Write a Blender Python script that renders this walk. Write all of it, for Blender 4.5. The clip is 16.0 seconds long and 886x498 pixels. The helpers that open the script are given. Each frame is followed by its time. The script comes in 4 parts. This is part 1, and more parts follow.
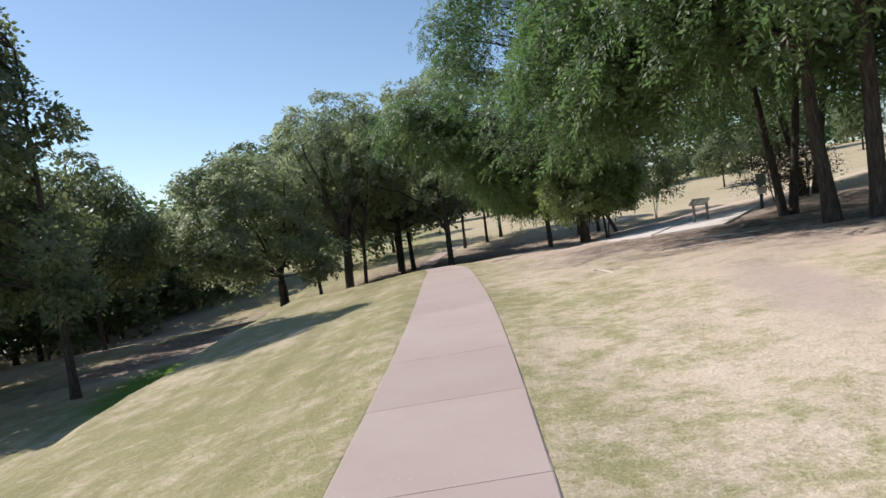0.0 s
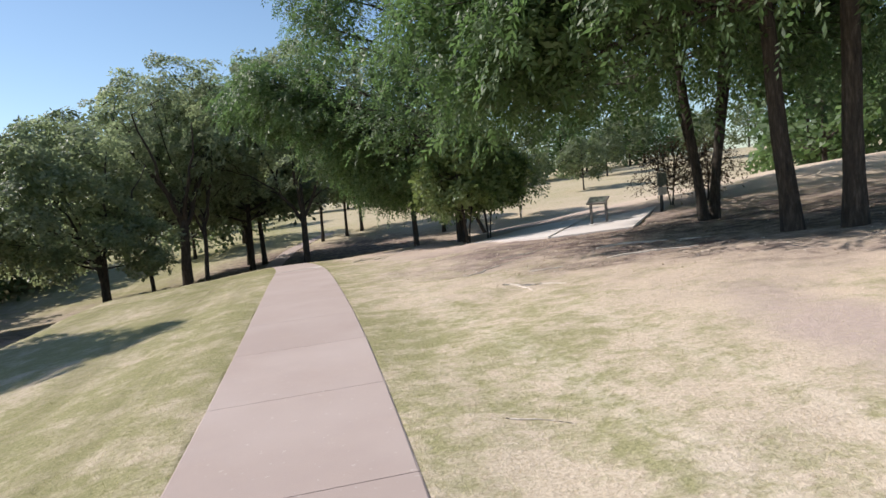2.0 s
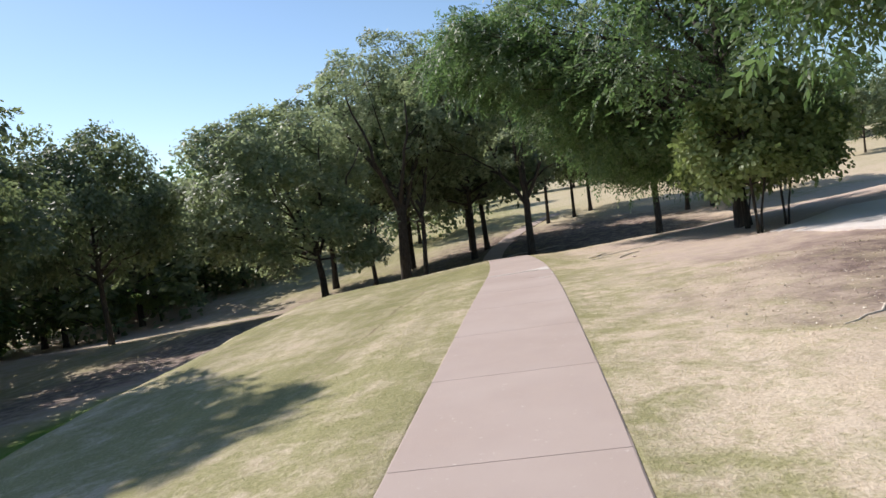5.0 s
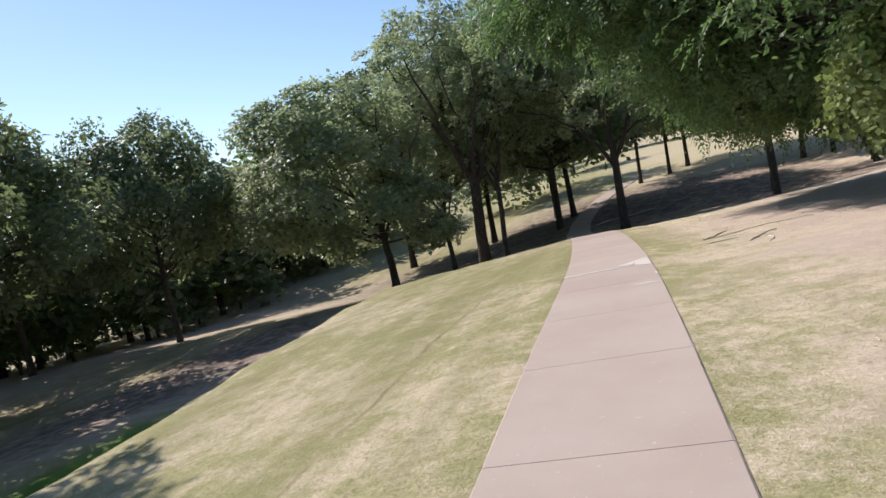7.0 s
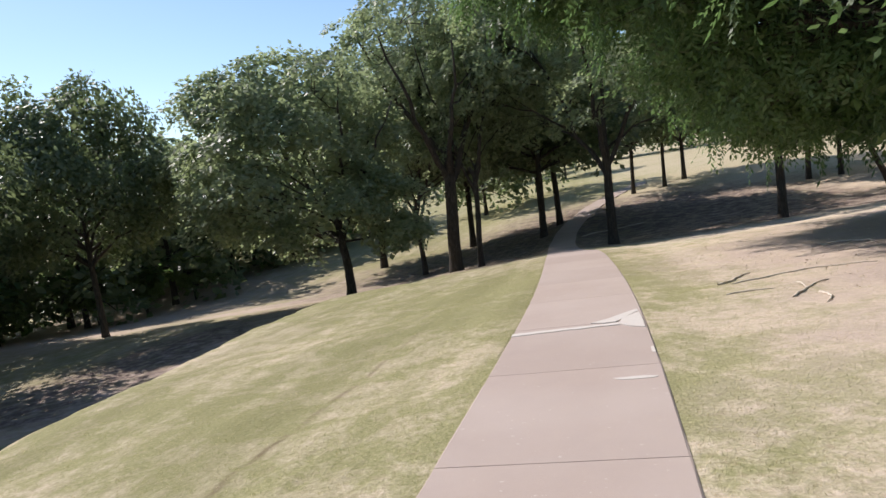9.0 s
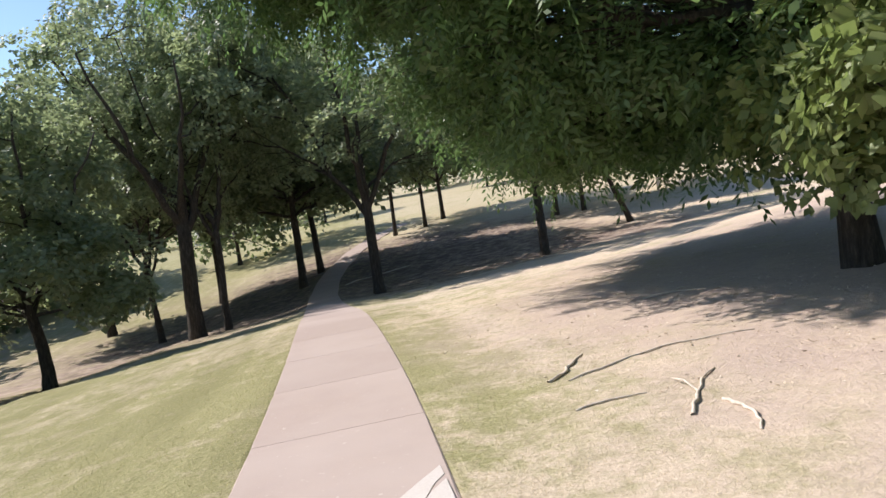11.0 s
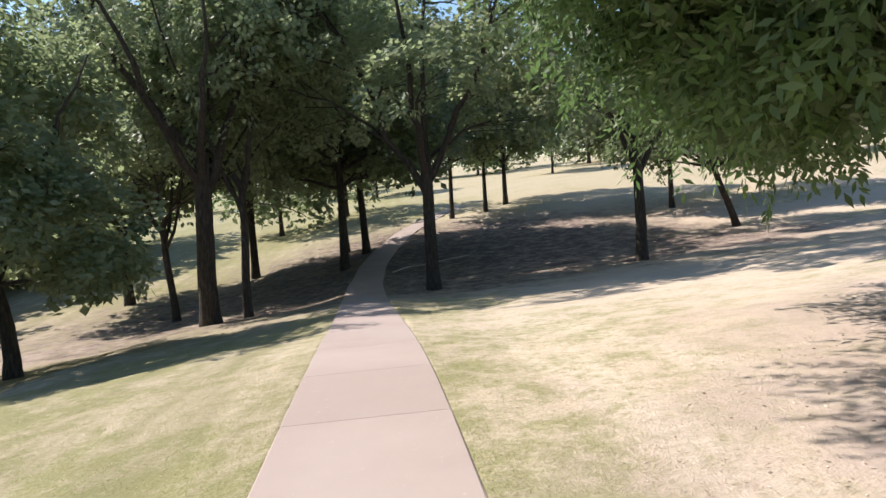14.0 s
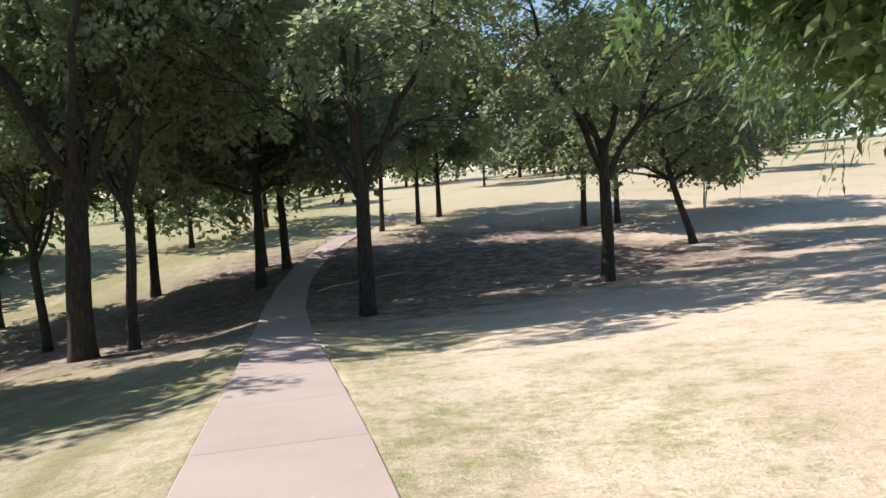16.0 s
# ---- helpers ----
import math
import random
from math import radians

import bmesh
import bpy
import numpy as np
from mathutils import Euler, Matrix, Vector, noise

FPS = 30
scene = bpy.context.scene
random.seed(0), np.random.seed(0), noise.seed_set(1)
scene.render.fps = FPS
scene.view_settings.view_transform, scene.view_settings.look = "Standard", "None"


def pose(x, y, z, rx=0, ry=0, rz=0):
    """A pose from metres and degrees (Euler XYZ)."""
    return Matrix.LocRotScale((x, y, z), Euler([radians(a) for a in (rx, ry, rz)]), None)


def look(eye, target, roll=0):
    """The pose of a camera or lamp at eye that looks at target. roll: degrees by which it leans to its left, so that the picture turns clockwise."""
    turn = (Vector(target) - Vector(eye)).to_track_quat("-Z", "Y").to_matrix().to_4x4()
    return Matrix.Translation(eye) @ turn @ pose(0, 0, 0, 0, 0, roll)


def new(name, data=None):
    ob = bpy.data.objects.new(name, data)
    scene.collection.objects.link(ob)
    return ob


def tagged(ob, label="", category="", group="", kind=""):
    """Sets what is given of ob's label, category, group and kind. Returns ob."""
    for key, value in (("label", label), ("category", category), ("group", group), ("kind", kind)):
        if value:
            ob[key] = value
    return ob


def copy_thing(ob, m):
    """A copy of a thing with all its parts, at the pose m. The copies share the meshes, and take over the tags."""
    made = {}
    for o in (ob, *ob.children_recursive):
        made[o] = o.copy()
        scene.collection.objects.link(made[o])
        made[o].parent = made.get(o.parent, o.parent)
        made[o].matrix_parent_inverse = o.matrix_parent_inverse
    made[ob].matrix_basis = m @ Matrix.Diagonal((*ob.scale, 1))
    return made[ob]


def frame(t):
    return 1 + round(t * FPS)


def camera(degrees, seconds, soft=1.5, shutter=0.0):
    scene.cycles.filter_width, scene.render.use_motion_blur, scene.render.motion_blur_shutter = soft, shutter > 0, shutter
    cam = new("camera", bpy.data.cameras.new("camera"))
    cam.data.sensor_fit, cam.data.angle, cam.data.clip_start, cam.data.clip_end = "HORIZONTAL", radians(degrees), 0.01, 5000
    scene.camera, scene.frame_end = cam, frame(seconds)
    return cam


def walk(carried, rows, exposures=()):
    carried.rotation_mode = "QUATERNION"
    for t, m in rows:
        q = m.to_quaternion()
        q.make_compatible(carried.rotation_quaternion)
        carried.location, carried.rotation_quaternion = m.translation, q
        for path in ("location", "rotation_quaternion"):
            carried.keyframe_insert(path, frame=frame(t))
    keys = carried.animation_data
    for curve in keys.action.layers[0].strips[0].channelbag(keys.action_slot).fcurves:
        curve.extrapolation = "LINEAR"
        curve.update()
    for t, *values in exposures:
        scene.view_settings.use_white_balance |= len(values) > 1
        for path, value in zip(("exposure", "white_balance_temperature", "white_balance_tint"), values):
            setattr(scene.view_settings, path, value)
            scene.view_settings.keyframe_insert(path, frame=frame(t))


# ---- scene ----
# camera: seconds, eye x y z, pitch, lean, yaw
cam = camera(65.96, 16.0, soft=1.55)
PATH = [
    (0.0, 0.000, -0.000, 1.410, -2.50, 7.56, -0.45),
    (0.5, 0.086, 0.939, 1.371, -2.24, 7.34, -2.08),
    (1.0, 0.106, 1.876, 1.347, -2.95, 6.72, -5.63),
    (1.5, 0.120, 2.801, 1.340, -3.73, 6.04, -9.07),
    (2.0, 0.109, 3.712, 1.348, -4.31, 4.99, -12.25),
    (2.5, 0.124, 4.591, 1.361, -5.13, 3.64, -13.57),
    (3.0, 0.129, 5.423, 1.352, -4.88, 2.08, -14.46),
    (3.5, 0.174, 6.231, 1.332, -4.90, 1.26, -14.08),
    (4.0, 0.221, 7.032, 1.327, -5.18, 2.82, -7.75),
    (4.5, 0.250, 7.824, 1.335, -5.17, 5.76, 0.19),
    (4.7, 0.259, 8.148, 1.348, -4.66, 6.42, 3.15),
    (5.0, 0.275, 8.636, 1.369, -4.08, 7.22, 6.46),
    (5.5, 0.305, 9.460, 1.407, -3.80, 7.99, 8.44),
    (6.0, 0.331, 10.301, 1.442, -4.23, 8.50, 8.24),
    (6.5, 0.346, 11.160, 1.469, -5.01, 9.38, 9.20),
    (6.8, 0.347, 11.683, 1.480, -5.47, 10.29, 11.52),
    (7.0, 0.346, 12.034, 1.486, -5.76, 11.03, 13.72),
    (7.5, 0.360, 12.916, 1.491, -6.88, 11.21, 15.28),
    (8.0, 0.409, 13.780, 1.467, -6.86, 9.45, 15.68),
    (8.5, 0.435, 14.638, 1.412, -6.70, 8.21, 16.47),
    (9.0, 0.438, 15.520, 1.361, -6.17, 7.04, 13.18),
    (9.5, 0.438, 16.401, 1.329, -6.13, 8.04, 6.24),
    (10.0, 0.449, 17.278, 1.309, -6.35, 7.96, 0.13),
    (10.2, 0.450, 17.623, 1.302, -6.33, 8.56, -1.43),
    (10.5, 0.448, 18.140, 1.293, -6.09, 9.02, -3.65),
    (11.0, 0.432, 18.993, 1.281, -5.26, 8.39, -6.78),
    (11.5, 0.399, 19.840, 1.262, -4.69, 6.71, -8.74),
    (12.0, 0.353, 20.688, 1.241, -5.34, 5.13, -9.25),
    (12.3, 0.322, 21.199, 1.228, -6.58, 4.66, -8.90),
    (12.5, 0.300, 21.541, 1.220, -7.68, 4.54, -8.48),
    (13.0, 0.250, 22.393, 1.197, -8.18, 3.88, -4.07),
    (13.5, 0.242, 23.213, 1.154, -7.04, 3.57, -1.29),
    (14.0, 0.227, 24.042, 1.099, -6.17, 3.86, -2.24),
    (14.5, 0.191, 24.887, 1.040, -5.80, 3.74, -1.88),
    (15.0, 0.129, 25.747, 0.980, -4.92, 4.46, -1.86),
    (15.5, 0.058, 26.612, 0.916, -4.90, 4.24, -2.81),
    (16.0, 0.000, 27.480, 0.848, -5.36, 2.61, -8.57),
]
EXPOSURES = [(0.0, 0.0), (2.5, 0.07), (4.5, 0.12), (9.0, 0.12), (12.3, 0.48), (16.0, 0.48)]
walk(cam, [(t, pose(x, y, z, 90 + pitch, lean, yaw)) for t, x, y, z, pitch, lean, yaw in PATH], EXPOSURES)

# ---- daylight ----
SUN_ELEVATION, SUN_AZIMUTH = radians(42), radians(-61)
world = bpy.data.worlds.new("sky")
scene.world = world
world.use_nodes = True
wn = world.node_tree
wn.nodes.clear()
sky = wn.nodes.new("ShaderNodeTexSky")
sky.sky_type, sky.sun_disc = "NISHITA", False
sky.sun_elevation, sky.sun_rotation = SUN_ELEVATION, SUN_AZIMUTH
sky.air_density, sky.dust_density, sky.ozone_density = 1.0, 0.25, 2.8
bg = wn.nodes.new("ShaderNodeBackground")
bg.inputs["Strength"].default_value = 0.135
out = wn.nodes.new("ShaderNodeOutputWorld")
wn.links.new(sky.outputs["Color"], bg.inputs["Color"])
wn.links.new(bg.outputs["Background"], out.inputs["Surface"])
sun = new("sun", bpy.data.lights.new("sun", "SUN"))
sun.data.energy, sun.data.angle, sun.data.color = 5.2, radians(0.53), (1.0, 0.932, 0.895)
sun_way = Vector((math.sin(SUN_AZIMUTH) * math.cos(SUN_ELEVATION), math.cos(SUN_AZIMUTH) * math.cos(SUN_ELEVATION), math.sin(SUN_ELEVATION)))
sun.matrix_world = look(sun_way * 60, (0, 0, 0))


# ---- materials ----
def material(name):
    m = bpy.data.materials.new(name)
    m.use_nodes = True
    nt = m.node_tree
    return m, nt, nt.nodes["Principled BSDF"]


def node(nt, kind, **values):
    n = nt.nodes.new(kind)
    for key, value in values.items():
        n.inputs[key].default_value = value
    return n


def position(nt):
    return nt.nodes.new("ShaderNodeNewGeometry").outputs["Position"]


def noise_of(nt, scale, detail=4.0, rough=0.6, where=None):
    n = node(nt, "ShaderNodeTexNoise", Scale=scale, Detail=detail, Roughness=rough)
    nt.links.new(where or position(nt), n.inputs["Vector"])
    return n.outputs["Fac"]


def ramp(nt, fac, *stops):
    r = nt.nodes.new("ShaderNodeValToRGB")
    while len(r.color_ramp.elements) < len(stops):
        r.color_ramp.elements.new(0.5)
    for e, (p, c) in zip(r.color_ramp.elements, stops):
        e.position, e.color = p, (*c, 1) if len(c) == 3 else c
    nt.links.new(fac, r.inputs["Fac"])
    return r.outputs["Color"]


def mixed(nt, fac, a, b, blend="MIX"):
    m = nt.nodes.new("ShaderNodeMix")
    m.data_type, m.blend_type = "RGBA", blend
    for socket, v in ((m.inputs[0], fac), (m.inputs[6], a), (m.inputs[7], b)):
        if hasattr(v, "is_output"):
            nt.links.new(v, socket)
        elif isinstance(v, (int, float)):
            socket.default_value = v
        else:
            socket.default_value = (*v, 1)
    return m.outputs[2]


def calc(nt, op, a, b=0.0, clamp=False):
    m = nt.nodes.new("ShaderNodeMath")
    m.operation, m.use_clamp = op, clamp
    for socket, v in ((m.inputs[0], a), (m.inputs[1], b)):
        if hasattr(v, "is_output"):
            nt.links.new(v, socket)
        else:
            socket.default_value = v
    return m.outputs[0]


def bump(nt, bsdf, height, strength, distance):
    b = node(nt, "ShaderNodeBump", Strength=strength, Distance=distance)
    nt.links.new(height, b.inputs["Height"])
    nt.links.new(b.outputs["Normal"], bsdf.inputs["Normal"])


def blot(nt, cx, cy, rx, ry, turn=0.0, soft=0.5):
    """1 inside an ellipse on the ground, 0 outside, with a ragged rim."""
    mp = nt.nodes.new("ShaderNodeMapping")
    mp.vector_type = "TEXTURE"
    mp.inputs["Location"].default_value = (cx, cy, 0)
    mp.inputs["Rotation"].default_value = (0, 0, radians(turn))
    mp.inputs["Scale"].default_value = (rx, ry, 1e4)
    nt.links.new(position(nt), mp.inputs["Vector"])
    ln = nt.nodes.new("ShaderNodeVectorMath")
    ln.operation = "LENGTH"
    nt.links.new(mp.outputs["Vector"], ln.inputs[0])
    d = calc(nt, "ADD", ln.outputs["Value"], calc(nt, "MULTIPLY", calc(nt, "SUBTRACT", noise_of(nt, 0.9, 6, 0.7), 0.5), 1.3))
    r = node(nt, "ShaderNodeMapRange")
    r.interpolation_type = "SMOOTHSTEP"
    r.inputs["From Min"].default_value, r.inputs["From Max"].default_value = 1 + soft / 2, 1 - soft / 2
    nt.links.new(d, r.inputs["Value"])
    return r.outputs["Result"]


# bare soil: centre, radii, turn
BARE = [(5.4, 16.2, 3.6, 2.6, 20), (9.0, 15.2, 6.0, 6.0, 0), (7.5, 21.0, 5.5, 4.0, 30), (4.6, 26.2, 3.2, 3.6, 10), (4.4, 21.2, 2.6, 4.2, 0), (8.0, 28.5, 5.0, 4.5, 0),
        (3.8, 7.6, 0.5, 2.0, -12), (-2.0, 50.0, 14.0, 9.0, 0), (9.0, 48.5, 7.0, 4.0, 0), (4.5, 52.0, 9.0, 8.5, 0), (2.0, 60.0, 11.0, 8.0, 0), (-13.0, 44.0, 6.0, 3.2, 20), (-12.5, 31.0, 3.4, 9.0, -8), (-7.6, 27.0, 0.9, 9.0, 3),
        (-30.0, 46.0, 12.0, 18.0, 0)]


def ground_colour(nt):
    fine, mid, wide = noise_of(nt, 38, 5, 0.7), noise_of(nt, 2.2, 5, 0.65), noise_of(nt, 0.22, 3, 0.5)
    tuft = noise_of(nt, 10.0, 5, 0.7)
    straw = mixed(nt, ramp(nt, fine, (0.3, (0, 0, 0)), (0.7, (1, 1, 1))), (0.47, 0.37, 0.26), (0.77, 0.65, 0.495))
    green = mixed(nt, ramp(nt, fine, (0.3, (0, 0, 0)), (0.7, (1, 1, 1))), (0.23, 0.225, 0.10), (0.46, 0.415, 0.23))
    blend = calc(nt, "ADD", calc(nt, "MULTIPLY", mid, 0.42), calc(nt, "ADD", calc(nt, "MULTIPLY", wide, 0.34), calc(nt, "MULTIPLY", tuft, 0.26)))
    sep = nt.nodes.new("ShaderNodeSeparateXYZ")
    nt.links.new(position(nt), sep.inputs[0])
    # greener beside the path, drier up the slope
    damp = node(nt, "ShaderNodeMapRange")
    damp.inputs["From Min"].default_value, damp.inputs["From Max"].default_value = 0.6, 3.6
    damp.inputs["To Min"].default_value, damp.inputs["To Max"].default_value = -0.035, 0.035
    nt.links.new(sep.outputs["X"], damp.inputs["Value"])
    how = ramp(nt, calc(nt, "ADD", blend, damp.outputs["Result"]), (0.44, (0, 0, 0)), (0.55, (1, 1, 1)))
    turf = mixed(nt, how, green, straw)
    turf = mixed(nt, ramp(nt, noise_of(nt, 7.5, 6, 0.8), (0.56, (0, 0, 0)), (0.70, (0.55, 0.55, 0.55))), turf, (0.33, 0.25, 0.165))
    # the mown verge on the downhill side is greener
    side = node(nt, "ShaderNodeMapRange")
    side.inputs["From Min"].default_value, side.inputs["From Max"].default_value = 1.5, -2.0
    side.inputs["To Max"].default_value = 0.68
    nt.links.new(sep.outputs["X"], side.inputs["Value"])
    lines = node(nt, "ShaderNodeMapping")
    lines.inputs["Scale"].default_value = (1.7, 0.13, 1.0)
    nt.links.new(position(nt), lines.inputs["Vector"])
    swath = ramp(nt, noise_of(nt, 1.0, 4, 0.6, lines.outputs["Vector"]), (0.38, (1, 1, 1)), (0.62, (0.35, 0.35, 0.35)))
    turf = mixed(nt, calc(nt, "MULTIPLY", side.outputs["Result"], swath), turf, mixed(nt, fine, (0.145, 0.14, 0.06), (0.28, 0.26, 0.125)))
    rosy = node(nt, "ShaderNodeMapRange")
    rosy.inputs["From Min"].default_value, rosy.inputs["From Max"].default_value = 2.0, 6.0
    rosy.inputs["To Max"].default_value = 0.6
    nt.links.new(sep.outputs["X"], rosy.inputs["Value"])
    turf = mixed(nt, calc(nt, "MULTIPLY", rosy.outputs["Result"], ramp(nt, blend, (0.40, (0.3, 0.3, 0.3)), (0.52, (1, 1, 1)))), turf, mixed(nt, fine, (0.52, 0.39, 0.29), (0.84, 0.68, 0.53)))
    far = node(nt, "ShaderNodeMapRange")
    far.inputs["From Min"].default_value, far.inputs["From Max"].default_value = 52.0, 75.0
    far.inputs["To Max"].default_value = 0.5
    nt.links.new(sep.outputs["Y"], far.inputs["Value"])
    turf = mixed(nt, far.outputs["Result"], turf, green)
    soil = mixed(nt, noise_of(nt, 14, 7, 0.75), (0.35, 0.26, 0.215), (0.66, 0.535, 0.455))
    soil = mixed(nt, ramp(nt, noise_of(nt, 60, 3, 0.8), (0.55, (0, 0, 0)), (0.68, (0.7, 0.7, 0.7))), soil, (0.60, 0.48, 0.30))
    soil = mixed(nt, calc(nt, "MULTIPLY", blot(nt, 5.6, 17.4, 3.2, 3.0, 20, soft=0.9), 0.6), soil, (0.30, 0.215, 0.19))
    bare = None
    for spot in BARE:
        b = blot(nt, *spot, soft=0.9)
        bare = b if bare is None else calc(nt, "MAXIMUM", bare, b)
    # dark blots under the trees deepen their shade within the soil colour
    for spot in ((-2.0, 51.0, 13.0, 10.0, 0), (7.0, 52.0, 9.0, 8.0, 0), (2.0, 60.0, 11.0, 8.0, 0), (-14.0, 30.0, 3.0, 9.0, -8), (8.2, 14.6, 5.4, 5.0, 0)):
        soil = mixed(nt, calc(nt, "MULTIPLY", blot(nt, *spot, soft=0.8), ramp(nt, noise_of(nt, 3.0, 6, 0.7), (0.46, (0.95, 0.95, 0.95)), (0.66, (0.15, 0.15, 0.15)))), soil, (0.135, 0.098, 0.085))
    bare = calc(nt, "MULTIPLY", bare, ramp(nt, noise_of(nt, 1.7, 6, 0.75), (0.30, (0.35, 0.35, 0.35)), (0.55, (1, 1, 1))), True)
    lush = blot(nt, -9.2, 22.5, 1.7, 6.5, 8, soft=0.8)
    turf = mixed(nt, lush, turf, mixed(nt, fine, (0.07, 0.14, 0.02), (0.16, 0.27, 0.05)))
    for cx, cy, rx, ry, turn, much in ((1.8, 7.0, 0.12, 8.0, 1, 0.3), (2.7, 7.5, 0.10, 7.0, -2, 0.25), (1.7, 28.0, 0.16, 3.6, 3, 0.5), (2.5, 29.5, 0.2, 3.6, 10, 0.5), (1.3, 30.0, 0.1, 3.0, 6, 0.4)):
        worn = calc(nt, "MULTIPLY", ramp(nt, tuft, (0.40, (0, 0, 0)), (0.56, (much, much, much))), blot(nt, cx, cy, rx, ry, turn, soft=2.0))
        turf = mixed(nt, worn, turf, (0.80, 0.69, 0.54))
    rut = calc(nt, "MULTIPLY", blot(nt, -1.82, 18.6, 0.03, 3.4, -1, soft=1.8), ramp(nt, mid, (0.40, (0, 0, 0)), (0.58, (0.8, 0.8, 0.8))))
    turf = mixed(nt, rut, turf, (0.16, 0.12, 0.07))
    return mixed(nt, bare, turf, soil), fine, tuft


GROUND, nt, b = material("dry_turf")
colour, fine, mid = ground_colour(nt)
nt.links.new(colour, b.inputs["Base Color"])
b.inputs["Roughness"].default_value = 0.95
b.inputs["Specular IOR Level"].default_value = 0.1
bump(nt, b, calc(nt, "ADD", fine, calc(nt, "MULTIPLY", mid, 1.4)), 0.4, 0.05)

BLADE, nt, b = material("grass_blades")
rnd = nt.nodes.new("ShaderNodeNewGeometry").outputs["Random Per Island"]
patch = ramp(nt, calc(nt, "ADD", calc(nt, "MULTIPLY", noise_of(nt, 2.2, 5, 0.65), 0.55), calc(nt, "MULTIPLY", noise_of(nt, 0.22, 3, 0.5), 0.5)), (0.43, (0, 0, 0)), (0.59, (1, 1, 1)))
sep = nt.nodes.new("ShaderNodeSeparateXYZ")
nt.links.new(position(nt), sep.inputs[0])
side = node(nt, "ShaderNodeMapRange")
side.inputs["From Min"].default_value, side.inputs["From Max"].default_value = 1.5, -2.0
side.inputs["To Min"].default_value, side.inputs["To Max"].default_value = 1.0, 0.25
nt.links.new(sep.outputs["X"], side.inputs["Value"])
patch = calc(nt, "MULTIPLY", patch, side.outputs["Result"])
dry = ramp(nt, rnd, (0.0, (0.46, 0.36, 0.22)), (0.5, (0.66, 0.55, 0.36)), (1.0, (0.82, 0.72, 0.52)))
live = ramp(nt, rnd, (0.0, (0.25, 0.26, 0.095)), (0.6, (0.39, 0.38, 0.165)), (1.0, (0.58, 0.52, 0.28)))
nt.links.new(mixed(nt, patch, live, dry), b.inputs["Base Color"])
b.inputs["Roughness"].default_value = 0.7
b.inputs["Specular IOR Level"].default_value = 0.2
tr = nt.nodes.new("ShaderNodeBsdfTranslucent")
nt.links.new(mixed(nt, patch, live, dry), tr.inputs["Color"])
mx = nt.nodes.new("ShaderNodeMixShader")
mx.inputs[0].default_value = 0.45
nt.links.new(b.outputs[0], mx.inputs[1])
nt.links.new(tr.outputs[0], mx.inputs[2])
nt.links.new(mx.outputs[0], nt.nodes["Material Output"].inputs["Surface"])

CONCRETE, nt, b = material("old_concrete")
grain, blotch, big = noise_of(nt, 220, 3, 0.7), noise_of(nt, 5, 6, 0.7), noise_of(nt, 0.8, 3, 0.5)
c = mixed(nt, grain, (0.39, 0.302, 0.254), (0.525, 0.42, 0.362))
c = mixed(nt, ramp(nt, blotch, (0.35, (0.55, 0.55, 0.55)), (0.7, (0, 0, 0))), c, (0.42, 0.335, 0.295))
c = mixed(nt, ramp(nt, big, (0.4, (0, 0, 0)), (0.7, (0.5, 0.5, 0.5))), c, (0.54, 0.45, 0.40))
c = mixed(nt, ramp(nt, noise_of(nt, 26, 2, 0.5), (0.70, (0, 0, 0)), (0.74, (0.6, 0.6, 0.6))), c, (0.62, 0.56, 0.50))
info = nt.nodes.new("ShaderNodeObjectInfo").outputs["Random"]
c = mixed(nt, calc(nt, "MULTIPLY", info, 0.35), c, (0.38, 0.30, 0.26))
nt.links.new(c, b.inputs["Base Color"])
b.inputs["Roughness"].default_value = 0.85
b.inputs["Specular IOR Level"].default_value = 0.25
bump(nt, b, calc(nt, "ADD", grain, blotch), 0.35, 0.006)

PALE, nt, b = material("pale_patch_mortar")
nt.links.new(mixed(nt, noise_of(nt, 60, 4, 0.7), (0.52, 0.46, 0.41), (0.70, 0.64, 0.58)), b.inputs["Base Color"])
b.inputs["Roughness"].default_value = 0.9
bump(nt, b, noise_of(nt, 90, 4, 0.7), 0.4, 0.01)

PAD, nt, b = material("dusty_white_concrete")
c = mixed(nt, noise_of(nt, 7, 6, 0.75), (0.58, 0.51, 0.455), (0.80, 0.74, 0.69))
nt.links.new(c, b.inputs["Base Color"])
b.inputs["Roughness"].default_value = 0.9
bump(nt, b, noise_of(nt, 90, 4, 0.7), 0.3, 0.01)

BARK, nt, b = material("rough_bark")
wrap = node(nt, "ShaderNodeMapping")
wrap.inputs["Scale"].default_value = (9, 9, 1.6)
nt.links.new(position(nt), wrap.inputs["Vector"])
ridges = noise_of(nt, 2.2, 6, 0.75, wrap.outputs["Vector"])
nt.links.new(ramp(nt, ridges, (0.3, (0.018, 0.014, 0.011)), (0.52, (0.06, 0.048, 0.037)), (0.75, (0.16, 0.13, 0.105))), b.inputs["Base Color"])
b.inputs["Roughness"].default_value = 0.95
bump(nt, b, ridges, 0.9, 0.05)

PALE_BARK, nt, b = material("pale_weathered_wood")
nt.links.new(ramp(nt, noise_of(nt, 24, 6, 0.7), (0.3, (0.48, 0.40, 0.32)), (0.7, (0.78, 0.69, 0.58))), b.inputs["Base Color"])
b.inputs["Roughness"].default_value = 0.9
bump(nt, b, noise_of(nt, 40, 4, 0.7), 0.6, 0.01)


